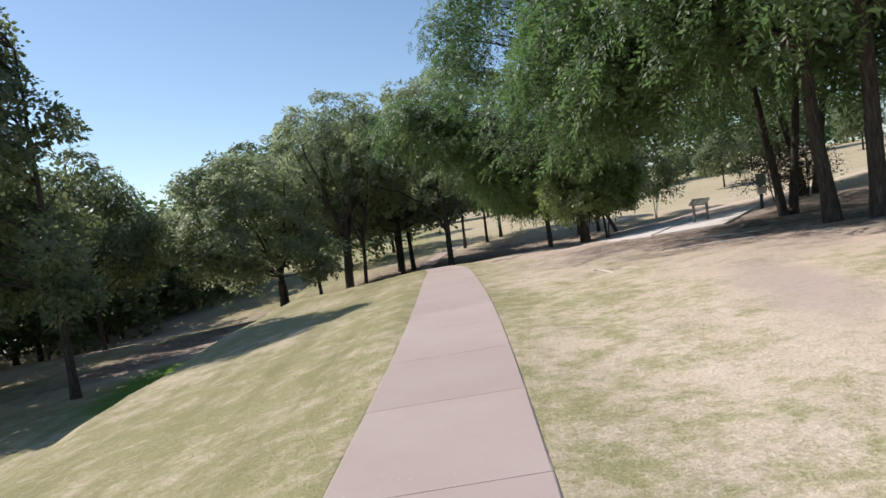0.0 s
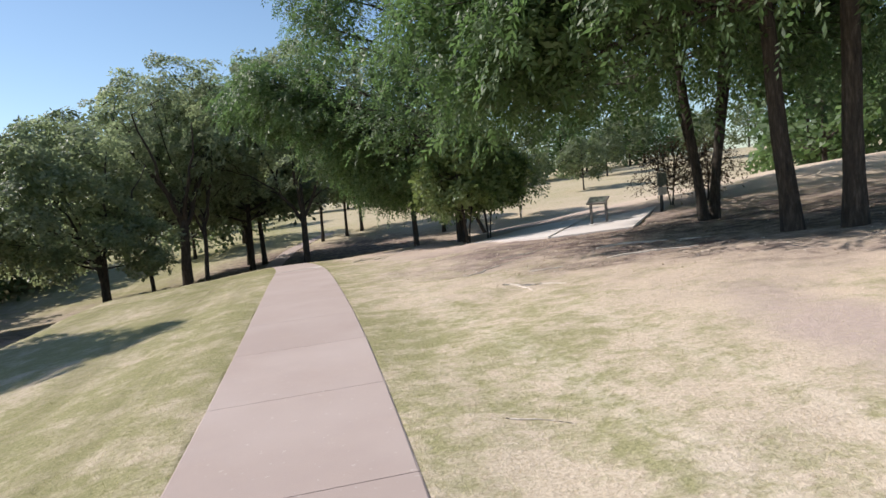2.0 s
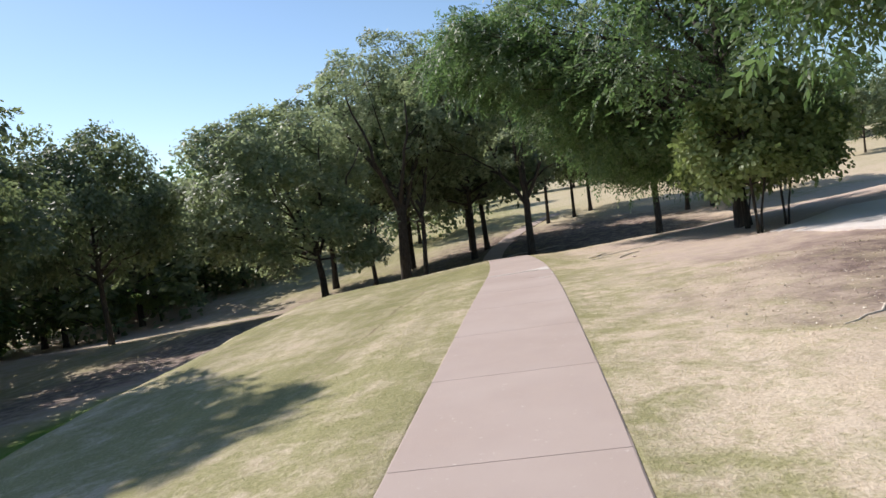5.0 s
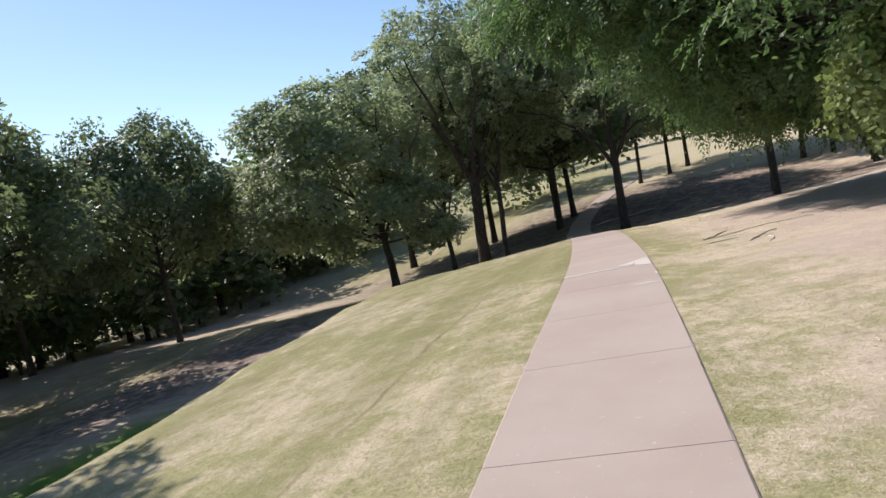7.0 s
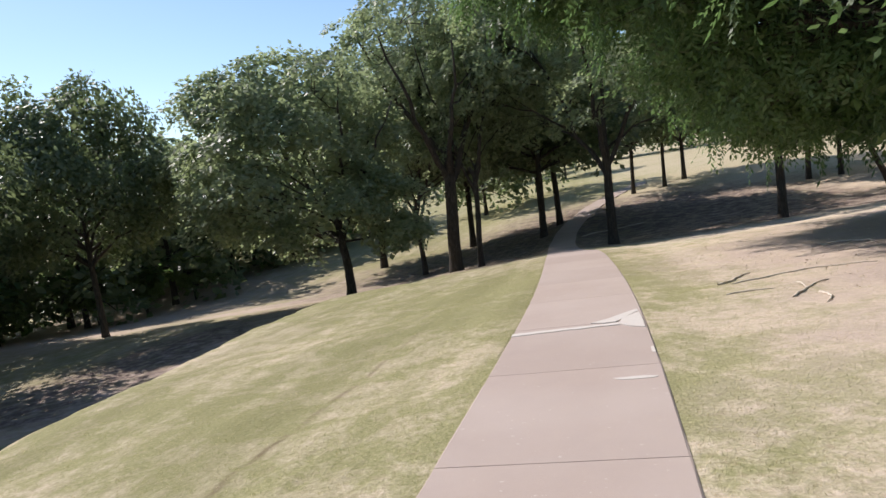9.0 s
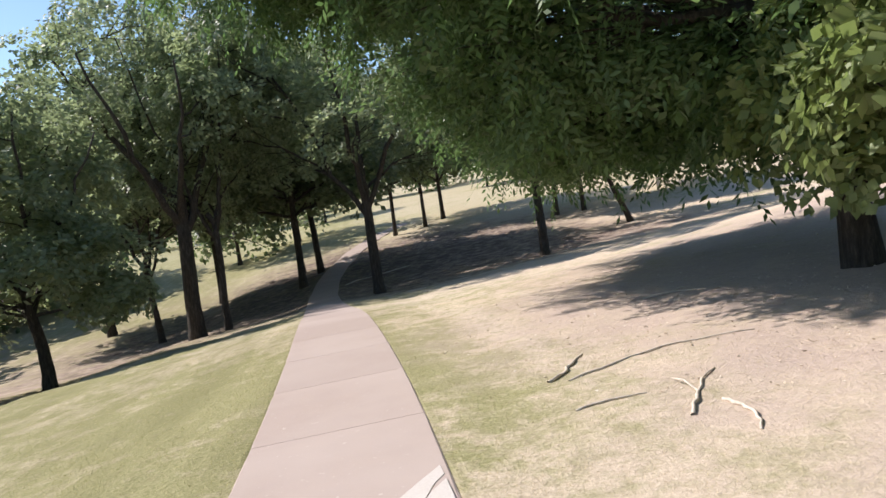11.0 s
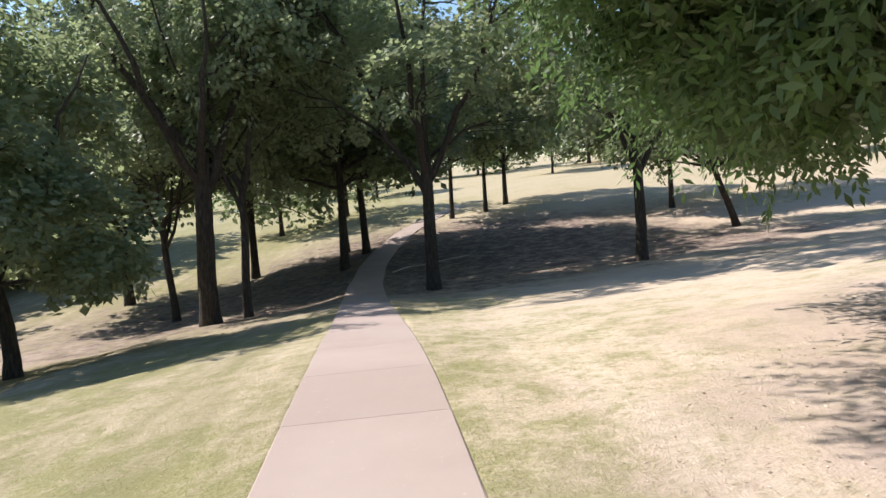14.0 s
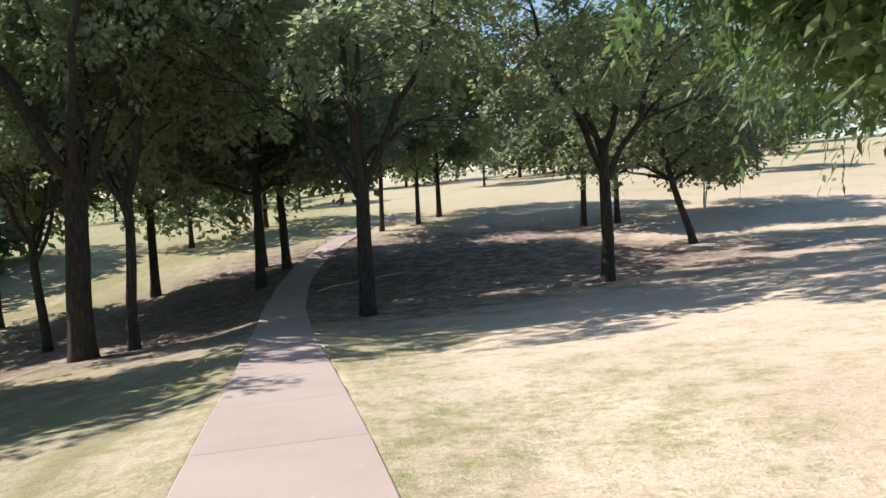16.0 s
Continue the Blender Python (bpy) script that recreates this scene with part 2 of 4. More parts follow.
def foliage(name, dark, mean, light, through_light, share=0.46):
    m, nt, b = material(name)
    rnd = nt.nodes.new("ShaderNodeNewGeometry").outputs["Random Per Island"]
    tree = nt.nodes.new("ShaderNodeObjectInfo").outputs["Random"]
    c = ramp(nt, rnd, (0.0, dark), (0.55, mean), (0.95, light))
    c = mixed(nt, ramp(nt, noise_of(nt, 0.7, 5, 0.7), (0.42, (0, 0, 0)), (0.68, (0.6, 0.6, 0.6))), c, light)
    c = mixed(nt, calc(nt, "MULTIPLY", tree, 0.35), c, dark)
    nt.links.new(c, b.inputs["Base Color"])
    b.inputs["Roughness"].default_value = 0.48
    b.inputs["Specular IOR Level"].default_value = 0.5
    tr = nt.nodes.new("ShaderNodeBsdfTranslucent")
    nt.links.new(mixed(nt, 0.5, c, through_light), tr.inputs["Color"])
    mx = nt.nodes.new("ShaderNodeMixShader")
    mx.inputs[0].default_value = share
    nt.links.new(b.outputs[0], mx.inputs[1])
    nt.links.new(tr.outputs[0], mx.inputs[2])
    nt.links.new(mx.outputs[0], nt.nodes["Material Output"].inputs["Surface"])
    return m


LEAF_PECAN = foliage("pecan_leaves", (0.035, 0.062, 0.018), (0.072, 0.122, 0.044), (0.18, 0.25, 0.11), (0.21, 0.37, 0.11), 0.47)
LEAF_ELM = foliage("elm_leaves", (0.08, 0.11, 0.045), (0.16, 0.205, 0.085), (0.28, 0.33, 0.16), (0.32, 0.40, 0.15), 0.46)
LEAF_OAK = foliage("oak_leaves", (0.07, 0.10, 0.048), (0.155, 0.195, 0.097), (0.28, 0.315, 0.185), (0.30, 0.38, 0.15), 0.46)
LEAF_GREY = foliage("grey_green_oak_leaves", (0.13, 0.165, 0.085), (0.26, 0.305, 0.17), (0.41, 0.445, 0.28), (0.50, 0.60, 0.29), 0.52)
LEAF_SHRUB = foliage("shrub_leaves", (0.10, 0.14, 0.05), (0.20, 0.26, 0.09), (0.36, 0.42, 0.19), (0.34, 0.45, 0.12))
LEAF_DRY = foliage("dry_shrub_leaves", (0.07, 0.05, 0.03), (0.15, 0.10, 0.06), (0.24, 0.17, 0.10), (0.2, 0.14, 0.07))

LITTER, nt, b = material("dry_leaf_litter")
rnd = nt.nodes.new("ShaderNodeNewGeometry").outputs["Random Per Island"]
nt.links.new(ramp(nt, rnd, (0.0, (0.34, 0.25, 0.17)), (0.3, (0.48, 0.37, 0.26)), (0.7, (0.64, 0.53, 0.41)), (1.0, (0.78, 0.70, 0.58))), b.inputs["Base Color"])
b.inputs["Roughness"].default_value = 0.8

GREY_WOOD, nt, b = material("grey_timber")
nt.links.new(ramp(nt, noise_of(nt, 30, 5, 0.7), (0.3, (0.10, 0.09, 0.08)), (0.7, (0.27, 0.24, 0.21))), b.inputs["Base Color"])
b.inputs["Roughness"].default_value = 0.85
DARK_METAL, nt, b = material("dark_painted_steel")
nt.links.new(ramp(nt, noise_of(nt, 40, 4, 0.7), (0.3, (0.015, 0.016, 0.015)), (0.7, (0.05, 0.05, 0.045))), b.inputs["Base Color"])
b.inputs["Roughness"].default_value = 0.6
SIGN_FACE, nt, b = material("weathered_sign_face")
nt.links.new(ramp(nt, noise_of(nt, 12, 5, 0.7), (0.3, (0.07, 0.085, 0.065)), (0.7, (0.17, 0.18, 0.14))), b.inputs["Base Color"])
b.inputs["Roughness"].default_value = 0.6
PLATE, nt, b = material("faded_white_plate")
nt.links.new(ramp(nt, noise_of(nt, 16, 5, 0.7), (0.3, (0.38, 0.36, 0.32)), (0.7, (0.62, 0.60, 0.55))), b.inputs["Base Color"])
b.inputs["Roughness"].default_value = 0.7


# ---- the lie of the land ----
def smooth(a, b, v):
    u = np.clip((v - a) / (b - a), 0, 1)
    return u * u * (3 - 2 * u)


PROFILE_Y = (-60, 0, 12, 18, 25, 31, 38, 45, 52, 62, 80, 110, 200, 400, 3000)
PROFILE_Z = (0.6, 0, 0.06, -0.04, -0.38, -0.74, -1.65, -2.4, -2.8, -2.4, -1.1, 0.1, 2.2, 4, 6)


def profile(y):
    return sum(np.interp(y + o, PROFILE_Y, PROFILE_Z) for o in (-2, -1, 0, 1, 2)) / 5


def middle(y):
    """Where the path's middle runs."""
    nodes_y = (-12, 1, 3.5, 6, 8.5, 11, 13.5, 18.5, 21, 23.5, 26, 28.5, 31, 33.5, 36, 41, 48, 54, 59, 65, 72, 82)
    nodes_x = (-0.6, -0.3, -0.195, -0.084, 0.0, 0.048, 0.072, 0.085, 0.075, 0.03, -0.08, -0.233, -0.41, -0.62, -0.83, -1.3, -1.85, -2.0, -1.6, -0.7, 1.4, 6.0)
    return sum(np.interp(y + o, nodes_y, nodes_x) for o in (-1, 0, 1)) / 3


def land(x, y):
    x, y = np.asarray(x, float), np.asarray(y, float)
    s, q = np.maximum(-(x + 0.65), 0), np.maximum(x - 1.2, 0)
    bank = 1.25 * (1 - 0.85 * smooth(28, 40, y))
    slope = 0.10 + 0.09 * (1 - smooth(8, 24, y))
    edge = 1.3 * (1 - smooth(21, 31, y))
    near = -slope * np.minimum(s, 9) - (bank - 0.09 * 5 * (1 - smooth(8, 24, y))) * smooth(5.8, 8.6, s + edge)
    return profile(y) + near - 0.06 * np.clip(s - 9, 0, 40) + 0.065 * np.minimum(q, 90) + 0.05 * np.clip(x - 6, 0, 14) * smooth(16, 24, y) * (1 - smooth(34, 44, y))


HALF = 0.62


def path_top(x, y):
    return profile(y) + 0.02 + 0.03 * (x - middle(y))


def mesh_object(name, verts, faces, mat, parent=None, smooth_faces=True, label=""):
    me = bpy.data.meshes.new(name)
    me.from_pydata(verts, [], faces)
    me.materials.append(mat)
    if smooth_faces:
        me.polygons.foreach_set("use_smooth", [True] * len(me.polygons))
    me.update()
    ob = new(name, me)
    if parent:
        ob.parent = parent
    if label:
        ob["label"] = label
    return ob


def spaced(stops):
    """Coordinates from pairs of (end, step)."""
    v = [stops[0]]
    for end, step in stops[1:]:
        n = max(1, round((end - v[-1]) / step))
        v += list(np.linspace(v[-1], end, n + 1)[1:])
    return np.array(v)


gx = spaced([-1500, (-300, 150), (-80, 20), (-30, 2.5), (-12, 0.5), (-1.5, 0.24), (-0.5, 0.045), (0.0, 0.125), (0.75, 0.045), (1.2, 0.1), (9, 0.24), (20, 0.6), (60, 3), (300, 20), (1500, 150)])
gy = spaced([-300, (-40, 30), (-6, 2), (2, 0.5), (36, 0.22), (60, 0.4), (110, 2), (300, 15), (2500, 200)])
X, Y = np.meshgrid(gx, gy)
Z = land(X, Y)
rng = np.random.default_rng(3)
near = (np.abs(X) < 14) & (Y > -4) & (Y < 62)
Z += np.where(near, rng.normal(0, 0.007, X.shape), 0)
for amp, fx, fy, p in ((0.02, 1.3, 0.9, 0.3), (0.015, 2.9, 2.3, 1.1), (0.03, 0.5, 0.6, 2.0)):
    Z += np.where(near, amp * np.sin(fx * X + 1.7 * np.sin(fy * Y + p)) * np.cos(fy * Y + p), 0)
off = X - middle(Y)
inside = (Y > -12) & (Y < 78)
hug = np.exp(-np.clip(np.abs(off) - HALF, 0, None) * 2.2)
Z = np.where(inside, Z * (1 - hug) + (path_top(X, Y) - np.where(off > 0, 0.013, 0.006)) * hug, Z)
Z = np.where(inside & (np.abs(off) < HALF - 0.05), path_top(X, Y) - 0.10, Z)
nx, ny = len(gx), len(gy)
idx = np.arange(nx * ny).reshape(ny, nx)
quads = np.stack([idx[:-1, :-1], idx[:-1, 1:], idx[1:, 1:], idx[1:, :-1]], -1).reshape(-1, 4)
ground = mesh_object("ground", np.stack([X, Y, Z], -1).reshape(-1, 3).tolist(), quads.tolist(), GROUND)
tagged(ground, "mown dry park lawn with bare dusty patches", "ground", kind="structure")


def surface(x, y):
    """The finished ground's height, for many points at once."""
    x, y = np.asarray(x, float), np.asarray(y, float)
    i, j = np.clip(np.searchsorted(gx, x) - 1, 0, nx - 2), np.clip(np.searchsorted(gy, y) - 1, 0, ny - 2)
    u, w = (x - gx[i]) / (gx[i + 1] - gx[i]), (y - gy[j]) / (gy[j + 1] - gy[j])
    return (Z[j, i] * (1 - u) + Z[j, i + 1] * u) * (1 - w) + (Z[j + 1, i] * (1 - u) + Z[j + 1, i + 1] * u) * w


def ground_z(x, y):
    return float(surface(x, y))


# ---- trees ----
def tube(points, radii, sides, verts, faces, cap=True):
    base = len(verts)
    pts = [Vector(p) for p in points]
    for i, (p, r) in enumerate(zip(pts, radii)):
        d = (pts[min(i + 1, len(pts) - 1)] - pts[max(i - 1, 0)]).normalized()
        u = d.orthogonal().normalized() if abs(d.z) < 0.95 else Vector((1, 0, 0))
        v = d.cross(u).normalized()
        u = v.cross(d).normalized()
        for k in range(sides):
            a = 2 * math.pi * k / sides
            verts.append(tuple(p + (u * math.cos(a) + v * math.sin(a)) * r))
    for i in range(len(pts) - 1):
        for k in range(sides):
            a, c = base + i * sides + k, base + i * sides + (k + 1) % sides
            faces.append((a, c, c + sides, a + sides))
    if cap:
        faces.append(tuple(base + (len(pts) - 1) * sides + k for k in range(sides)))


def cards(name, v, mat):
    """A mesh of loose four-cornered leaves from their corners."""
    count = len(v) // 4
    me = bpy.data.meshes.new(name)
    me.vertices.add(count * 4)
    me.vertices.foreach_set("co", np.ascontiguousarray(v, dtype=np.float32).ravel())
    me.loops.add(count * 4)
    me.loops.foreach_set("vertex_index", np.arange(count * 4))
    me.polygons.add(count)
    me.polygons.foreach_set("loop_start", np.arange(count) * 4)
    me.materials.append(mat)
    me.update(calc_edges=True)
    return me


def ways(rng, count, mean_tilt, spread):
    a, tilt = rng.uniform(0, 2 * np.pi, count), rng.normal(mean_tilt, spread, count)
    along = np.stack([np.cos(a) * np.cos(tilt), np.sin(a) * np.cos(tilt), np.sin(tilt)], -1)
    side = np.cross(along, rng.normal(0, 0.5, (count, 3)) + np.array([0, 0, 1.0]))
    return along, side / (np.linalg.norm(side, axis=1)[:, None] + 1e-9)


def blades_of(pos, along, side, length, width, size):
    al, sd = along * (length * size)[:, None], side * (width * size)[:, None]
    return np.stack([pos, pos + al * 0.45 + sd * 0.5, pos + al, pos + al * 0.45 - sd * 0.5], 1).reshape(-1, 3)


def unit(v):
    return v / (np.linalg.norm(v, axis=-1, keepdims=True) + 1e-9)


def leaf_mesh(name, clumps, count, spread, leaf, rng, mat, pinnate, ends, inner):
    """Leaves laid in small domed tufts, one at each twig end; pinnate: in feathered sprays of nine leaflets."""
    length, width = leaf
    # larger bunched leaves deep inside each lobe
    n_in = int(count * inner)
    pick = rng.integers(0, len(ends), n_in)
    hearts, sizes = np.array([e[0] for e in ends]), np.array([e[1] for e in ends])
    pos = hearts[pick] + unit(rng.normal(0, 1, (n_in, 3))) * (rng.random(n_in) ** 0.45 * 0.66 * sizes[pick])[:, None]
    along, side = ways(rng, n_in, -0.2, 0.6)
    bunch = blades_of(pos, along, side, min(max(length * 1.5, 0.15), 0.42), min(max(width * 2.2, 0.08), 0.26), rng.uniform(0.7, 1.3, n_in))
    n = count // 9 if pinnate else count
    heart, face = np.array([c[0] for c in clumps]), np.array([c[1] for c in clumps])
    broad = spread * rng.lognormal(0, 0.35, len(clumps))
    pick = rng.choice(len(clumps), n, p=broad ** 1.6 / np.sum(broad ** 1.6))
    up, size = face[pick], broad[pick]
    flat = rng.normal(0, 1, (n, 3))
    flat -= up * np.sum(flat * up, 1, keepdims=True)
    flat *= np.minimum(1, 1.5 / (np.linalg.norm(flat, axis=1, keepdims=True) + 1e-9))
    reach = np.linalg.norm(flat, axis=1)
    pos = heart[pick] + flat * size[:, None] + up * (size * (rng.normal(0, 0.34, n) - 0.22 * reach ** 2))[:, None]
    normal = unit(up + rng.normal(0, 0.38, (n, 3)))
    along = unit(flat) * 0.8 + rng.normal(0, 0.5, (n, 3)) + np.array([0, 0, -0.75 if pinnate else -0.25])
    along = unit(along - normal * np.sum(along * normal, 1, keepdims=True))
    side = np.cross(along, normal)
    grown = rng.uniform(0.6, 1.4, n)
    if not pinnate:
        return cards(name, np.concatenate([bunch, blades_of(pos, along, side, length, width, grown)]), mat)
    out = [bunch]
    for k in range(9):
        s = 0 if k == 8 else (1 if k % 2 else -1)
        p = pos + along * (grown * length * (0.4 + 0.33 * k))[:, None] + np.array([0, 0, -0.0016 * k * k])
        w = unit(along * (0.62 if s else 1) + side * (0.8 * s) + rng.normal(0, 0.12, (n, 3)) + np.array([0, 0, -0.15]))
        cross = unit(np.cross(w, np.cross(along, side) + rng.normal(0, 0.3, (n, 3))))
        out.append(blades_of(p, w, cross, length, width, grown))
    return cards(name, np.concatenate(out), mat)


def build_tree(seed, height, radius, clear, bottom, girth, leaves, leaf, mat, stems=1, lean=0.0, lobes=22, fork=False, spread=0.28, twigs=26, back=0.0,
               pinnate=False, name="tree", joined=False, extra=(), shift=(0.0, 0.0), inner=0.1, scaffolds=5, bark=BARK):
    """A tree at the origin: a tapered trunk that runs on as a leader, limbs that rise to each lobe of the crown, and single leaves at the twig ends."""
    rng = np.random.default_rng(seed)
    tree = new(name)
    tv, tf, leaders, limbs, clumps = [], [], [], [], []
    for k in range(stems):
        a = k * 2 * math.pi / stems + rng.uniform(0, 1)
        out_way = np.array([math.cos(a), math.sin(a), 0]) if stems > 1 else np.zeros(3)
        g = girth * (0.8 if stems > 1 else 1)
        top = (clear + 0.9 if fork else height * 0.78)
        pts, rad = [], []
        sway, phase = rng.normal(0, 0.035, 2), rng.uniform(0, 6.28, 2)
        wob = [sway * np.sin(4.2 * u + phase) - sway * np.sin(phase) + rng.normal(0, 0.006, 2) for u in np.linspace(0, 1, 14)]
        for i, u in enumerate(np.linspace(0, 1, 14)):
            z = u * top
            x = lean * z - lean * 0.5 * z * z / height
            p = np.array([x, 0.2 * x + back * (z - 0.5 * z * z / height), z]) + out_way * (girth * 0.8 + 0.17 * z) + np.array([*wob[i], 0]) * (1 if 0 < u < 1 else 0)
            if u == 0:
                p[2] -= 0.3
            pts.append(p)
            keep = 1 - 0.22 * min(z / clear, 1)
            past = max(0, (z - clear) / max(height - clear, 0.1))
            rad.append(max(0.02, g * (keep + 0.42 * math.exp(-z / 0.22)) * (1 - 0.95 * past) * (0.9 if not fork else 1)))
        tube([tuple(p) for p in pts], rad, 12, tv, tf)
        leaders.append((np.array(pts), np.array(rad)))
    if fork:
        base, g = leaders[0][0][-1], leaders[0][1][-4]
        for k in range(scaffolds):
            a = 2 * math.pi * (k + rng.uniform(-0.25, 0.25)) / scaffolds
            out_r = radius * rng.uniform(0.38, 0.62)
            tip = base + np.array([math.cos(a) * out_r, math.sin(a) * out_r, (height * rng.uniform(0.72, 0.9) - base[2])])
            low = leaders[0][0][rng.integers(9, 13)]
            knee = low + (tip - low) * 0.4 + np.array([math.cos(a), math.sin(a), -0.35]) * 0.16 * out_r
            us = np.linspace(0, 1, 9)
            line = np.array([low * (1 - u) ** 2 + knee * 2 * u * (1 - u) + tip * u * u + rng.normal(0, 0.07, 3) * (1 if 0 < u < 1 else 0) for u in us])
            gs = g * rng.uniform(0.48, 0.66) * (1 - 0.86 * us) + 0.012
            bv, bf = [], []
            tube([tuple(p) for p in line], list(gs), 8, bv, bf)
            limbs.append((bv, bf))
            leaders.append((line, gs))
    ends = []
    for i in range(lobes):
        u = (i + rng.uniform(0.1, 0.9)) / lobes
        wide = (u + 0.16) ** 0.42 * (1.02 - u) ** 0.5 * 1.5
        a = i * 2.39996 + rng.uniform(-0.5, 0.5)
        rr = radius * min(1, wide) * rng.uniform(0.40, 0.80)
        z = bottom + 0.5 + u * (height - bottom - 0.9)
        x0 = lean * z - lean * 0.5 * z * z / height
        ends.append((np.array([math.cos(a) * rr + x0 + shift[0] * min(1, z / 5), math.sin(a) * rr + shift[1] * min(1, z / 5) + 0.2 * x0 + back * (z - 0.5 * z * z / height), z]), radius * rng.uniform(0.22, 0.36)))
    ends += [(np.array(e[:3]), e[3]) for e in extra]
    hub = np.mean([e[0][:2] for e in ends], axis=0)
    for number, (c, r) in enumerate(ends):
        best = None
        for pts, rad in (leaders[1:] if fork else leaders):
            flat = np.hypot(pts[:, 0] - c[0], pts[:, 1] - c[1])
            cost = flat + 2.2 * np.abs(c[2] - 0.45 * flat - pts[:, 2]) + 30 * (pts[:, 2] < clear * 0.9) + rng.uniform(0, 0.8)
            k = int(np.argmin(cost))
            if best is None or cost[k] < best[0]:
                best = (cost[k], pts[k], rad[k])
        start, g = best[1], best[2]
        reach = float(np.hypot(*(c[:2] - start[:2])))
        g = min(g * 0.62, 0.035 * float(np.linalg.norm(c - start)) ** 0.8 + 0.02)
        if number >= lobes:
            g *= 0.5
        bend = (start + c) / 2 + np.array([0, 0, 0.13 * reach]) + rng.normal(0, 0.16 if number < lobes else 0.5, 3)
        line = [start * (1 - u) ** 2 + bend * 2 * u * (1 - u) + c * u * u + rng.normal(0, 0.03, 3) * (1 if 0 < u < 1 else 0) for u in np.linspace(0, 1, 8)]
        bv, bf = [], []
        tube([tuple(p) for p in line], [g * (1 - 0.85 * u) + 0.006 for u in np.linspace(0, 1, 8)], 4 if joined else 6, bv, bf)
        outward = np.array([*(c[:2] - hub), 0.0])
        outward = outward / (np.linalg.norm(outward) + 1e-6) * 0.45 + np.array([0, 0, 0.3])
        for _ in range(twigs):
            d = rng.normal(0, 1, 3)
            d = unit(d / np.linalg.norm(d) + outward)
            e = c + d * np.array([r, r, r * 0.8]) * rng.uniform(0.72, 1.08)
            e[2] = max(e[2], min(bottom, c[2] - 0.6) + rng.uniform(-0.2, 0.7))
            clumps.append((e, unit(d * 0.75 + np.array([0, 0, 0.5]) + rng.normal(0, 0.28, 3))))
            if not joined and rng.random() < 0.3:
                s0 = line[rng.integers(3, 8)]
                tube([tuple(s0), tuple((s0 + e) / 2 + rng.normal(0, 0.1, 3)), tuple(e)], [0.018, 0.011, 0.004], 4, bv, bf, False)
        limbs.append((bv, bf))
    if joined:
        for bv, bf in limbs:
            n = len(tv)
            tv += bv
            tf += [tuple(q + n for q in f) for f in bf]
    mesh_object("trunk", tv, tf, bark, tree)
    if not joined:
        for bv, bf in limbs:
            mesh_object("limb", bv, bf, bark, tree)
    crown = new("crown", leaf_mesh("crown", clumps, leaves, spread, leaf, rng, mat, pinnate, ends, inner))
    crown.parent = tree
    return tree


def plant(proto, x, y, turn=0.0, size=1.0, wide=1.0, label="", group="", sink=0.05, category="tree"):
    t = copy_thing(proto, pose(x, y, ground_z(x, y) - sink, 0, 0, turn))
    t.scale = (size * wide, size * wide, size)
    return tagged(t, label, category, group)


OAK_LABEL = "dark-barked park oak with a dense green crown"
LEAN_LABEL = "leaning dark-barked tree with a spreading green crown"
FORK_LABEL = "stout oak that forks into several rising limbs"
ELM_LABEL = "tall tree with a slim dark trunk and yellow-green crown"
PECAN_LABEL = "large pecan tree with drooping bright green leaves"
WOOD_LABEL = "leafy tree in the thick dark wood beside the lawn"
FIELD_LABEL = "lone tree standing on the far dry lawn"

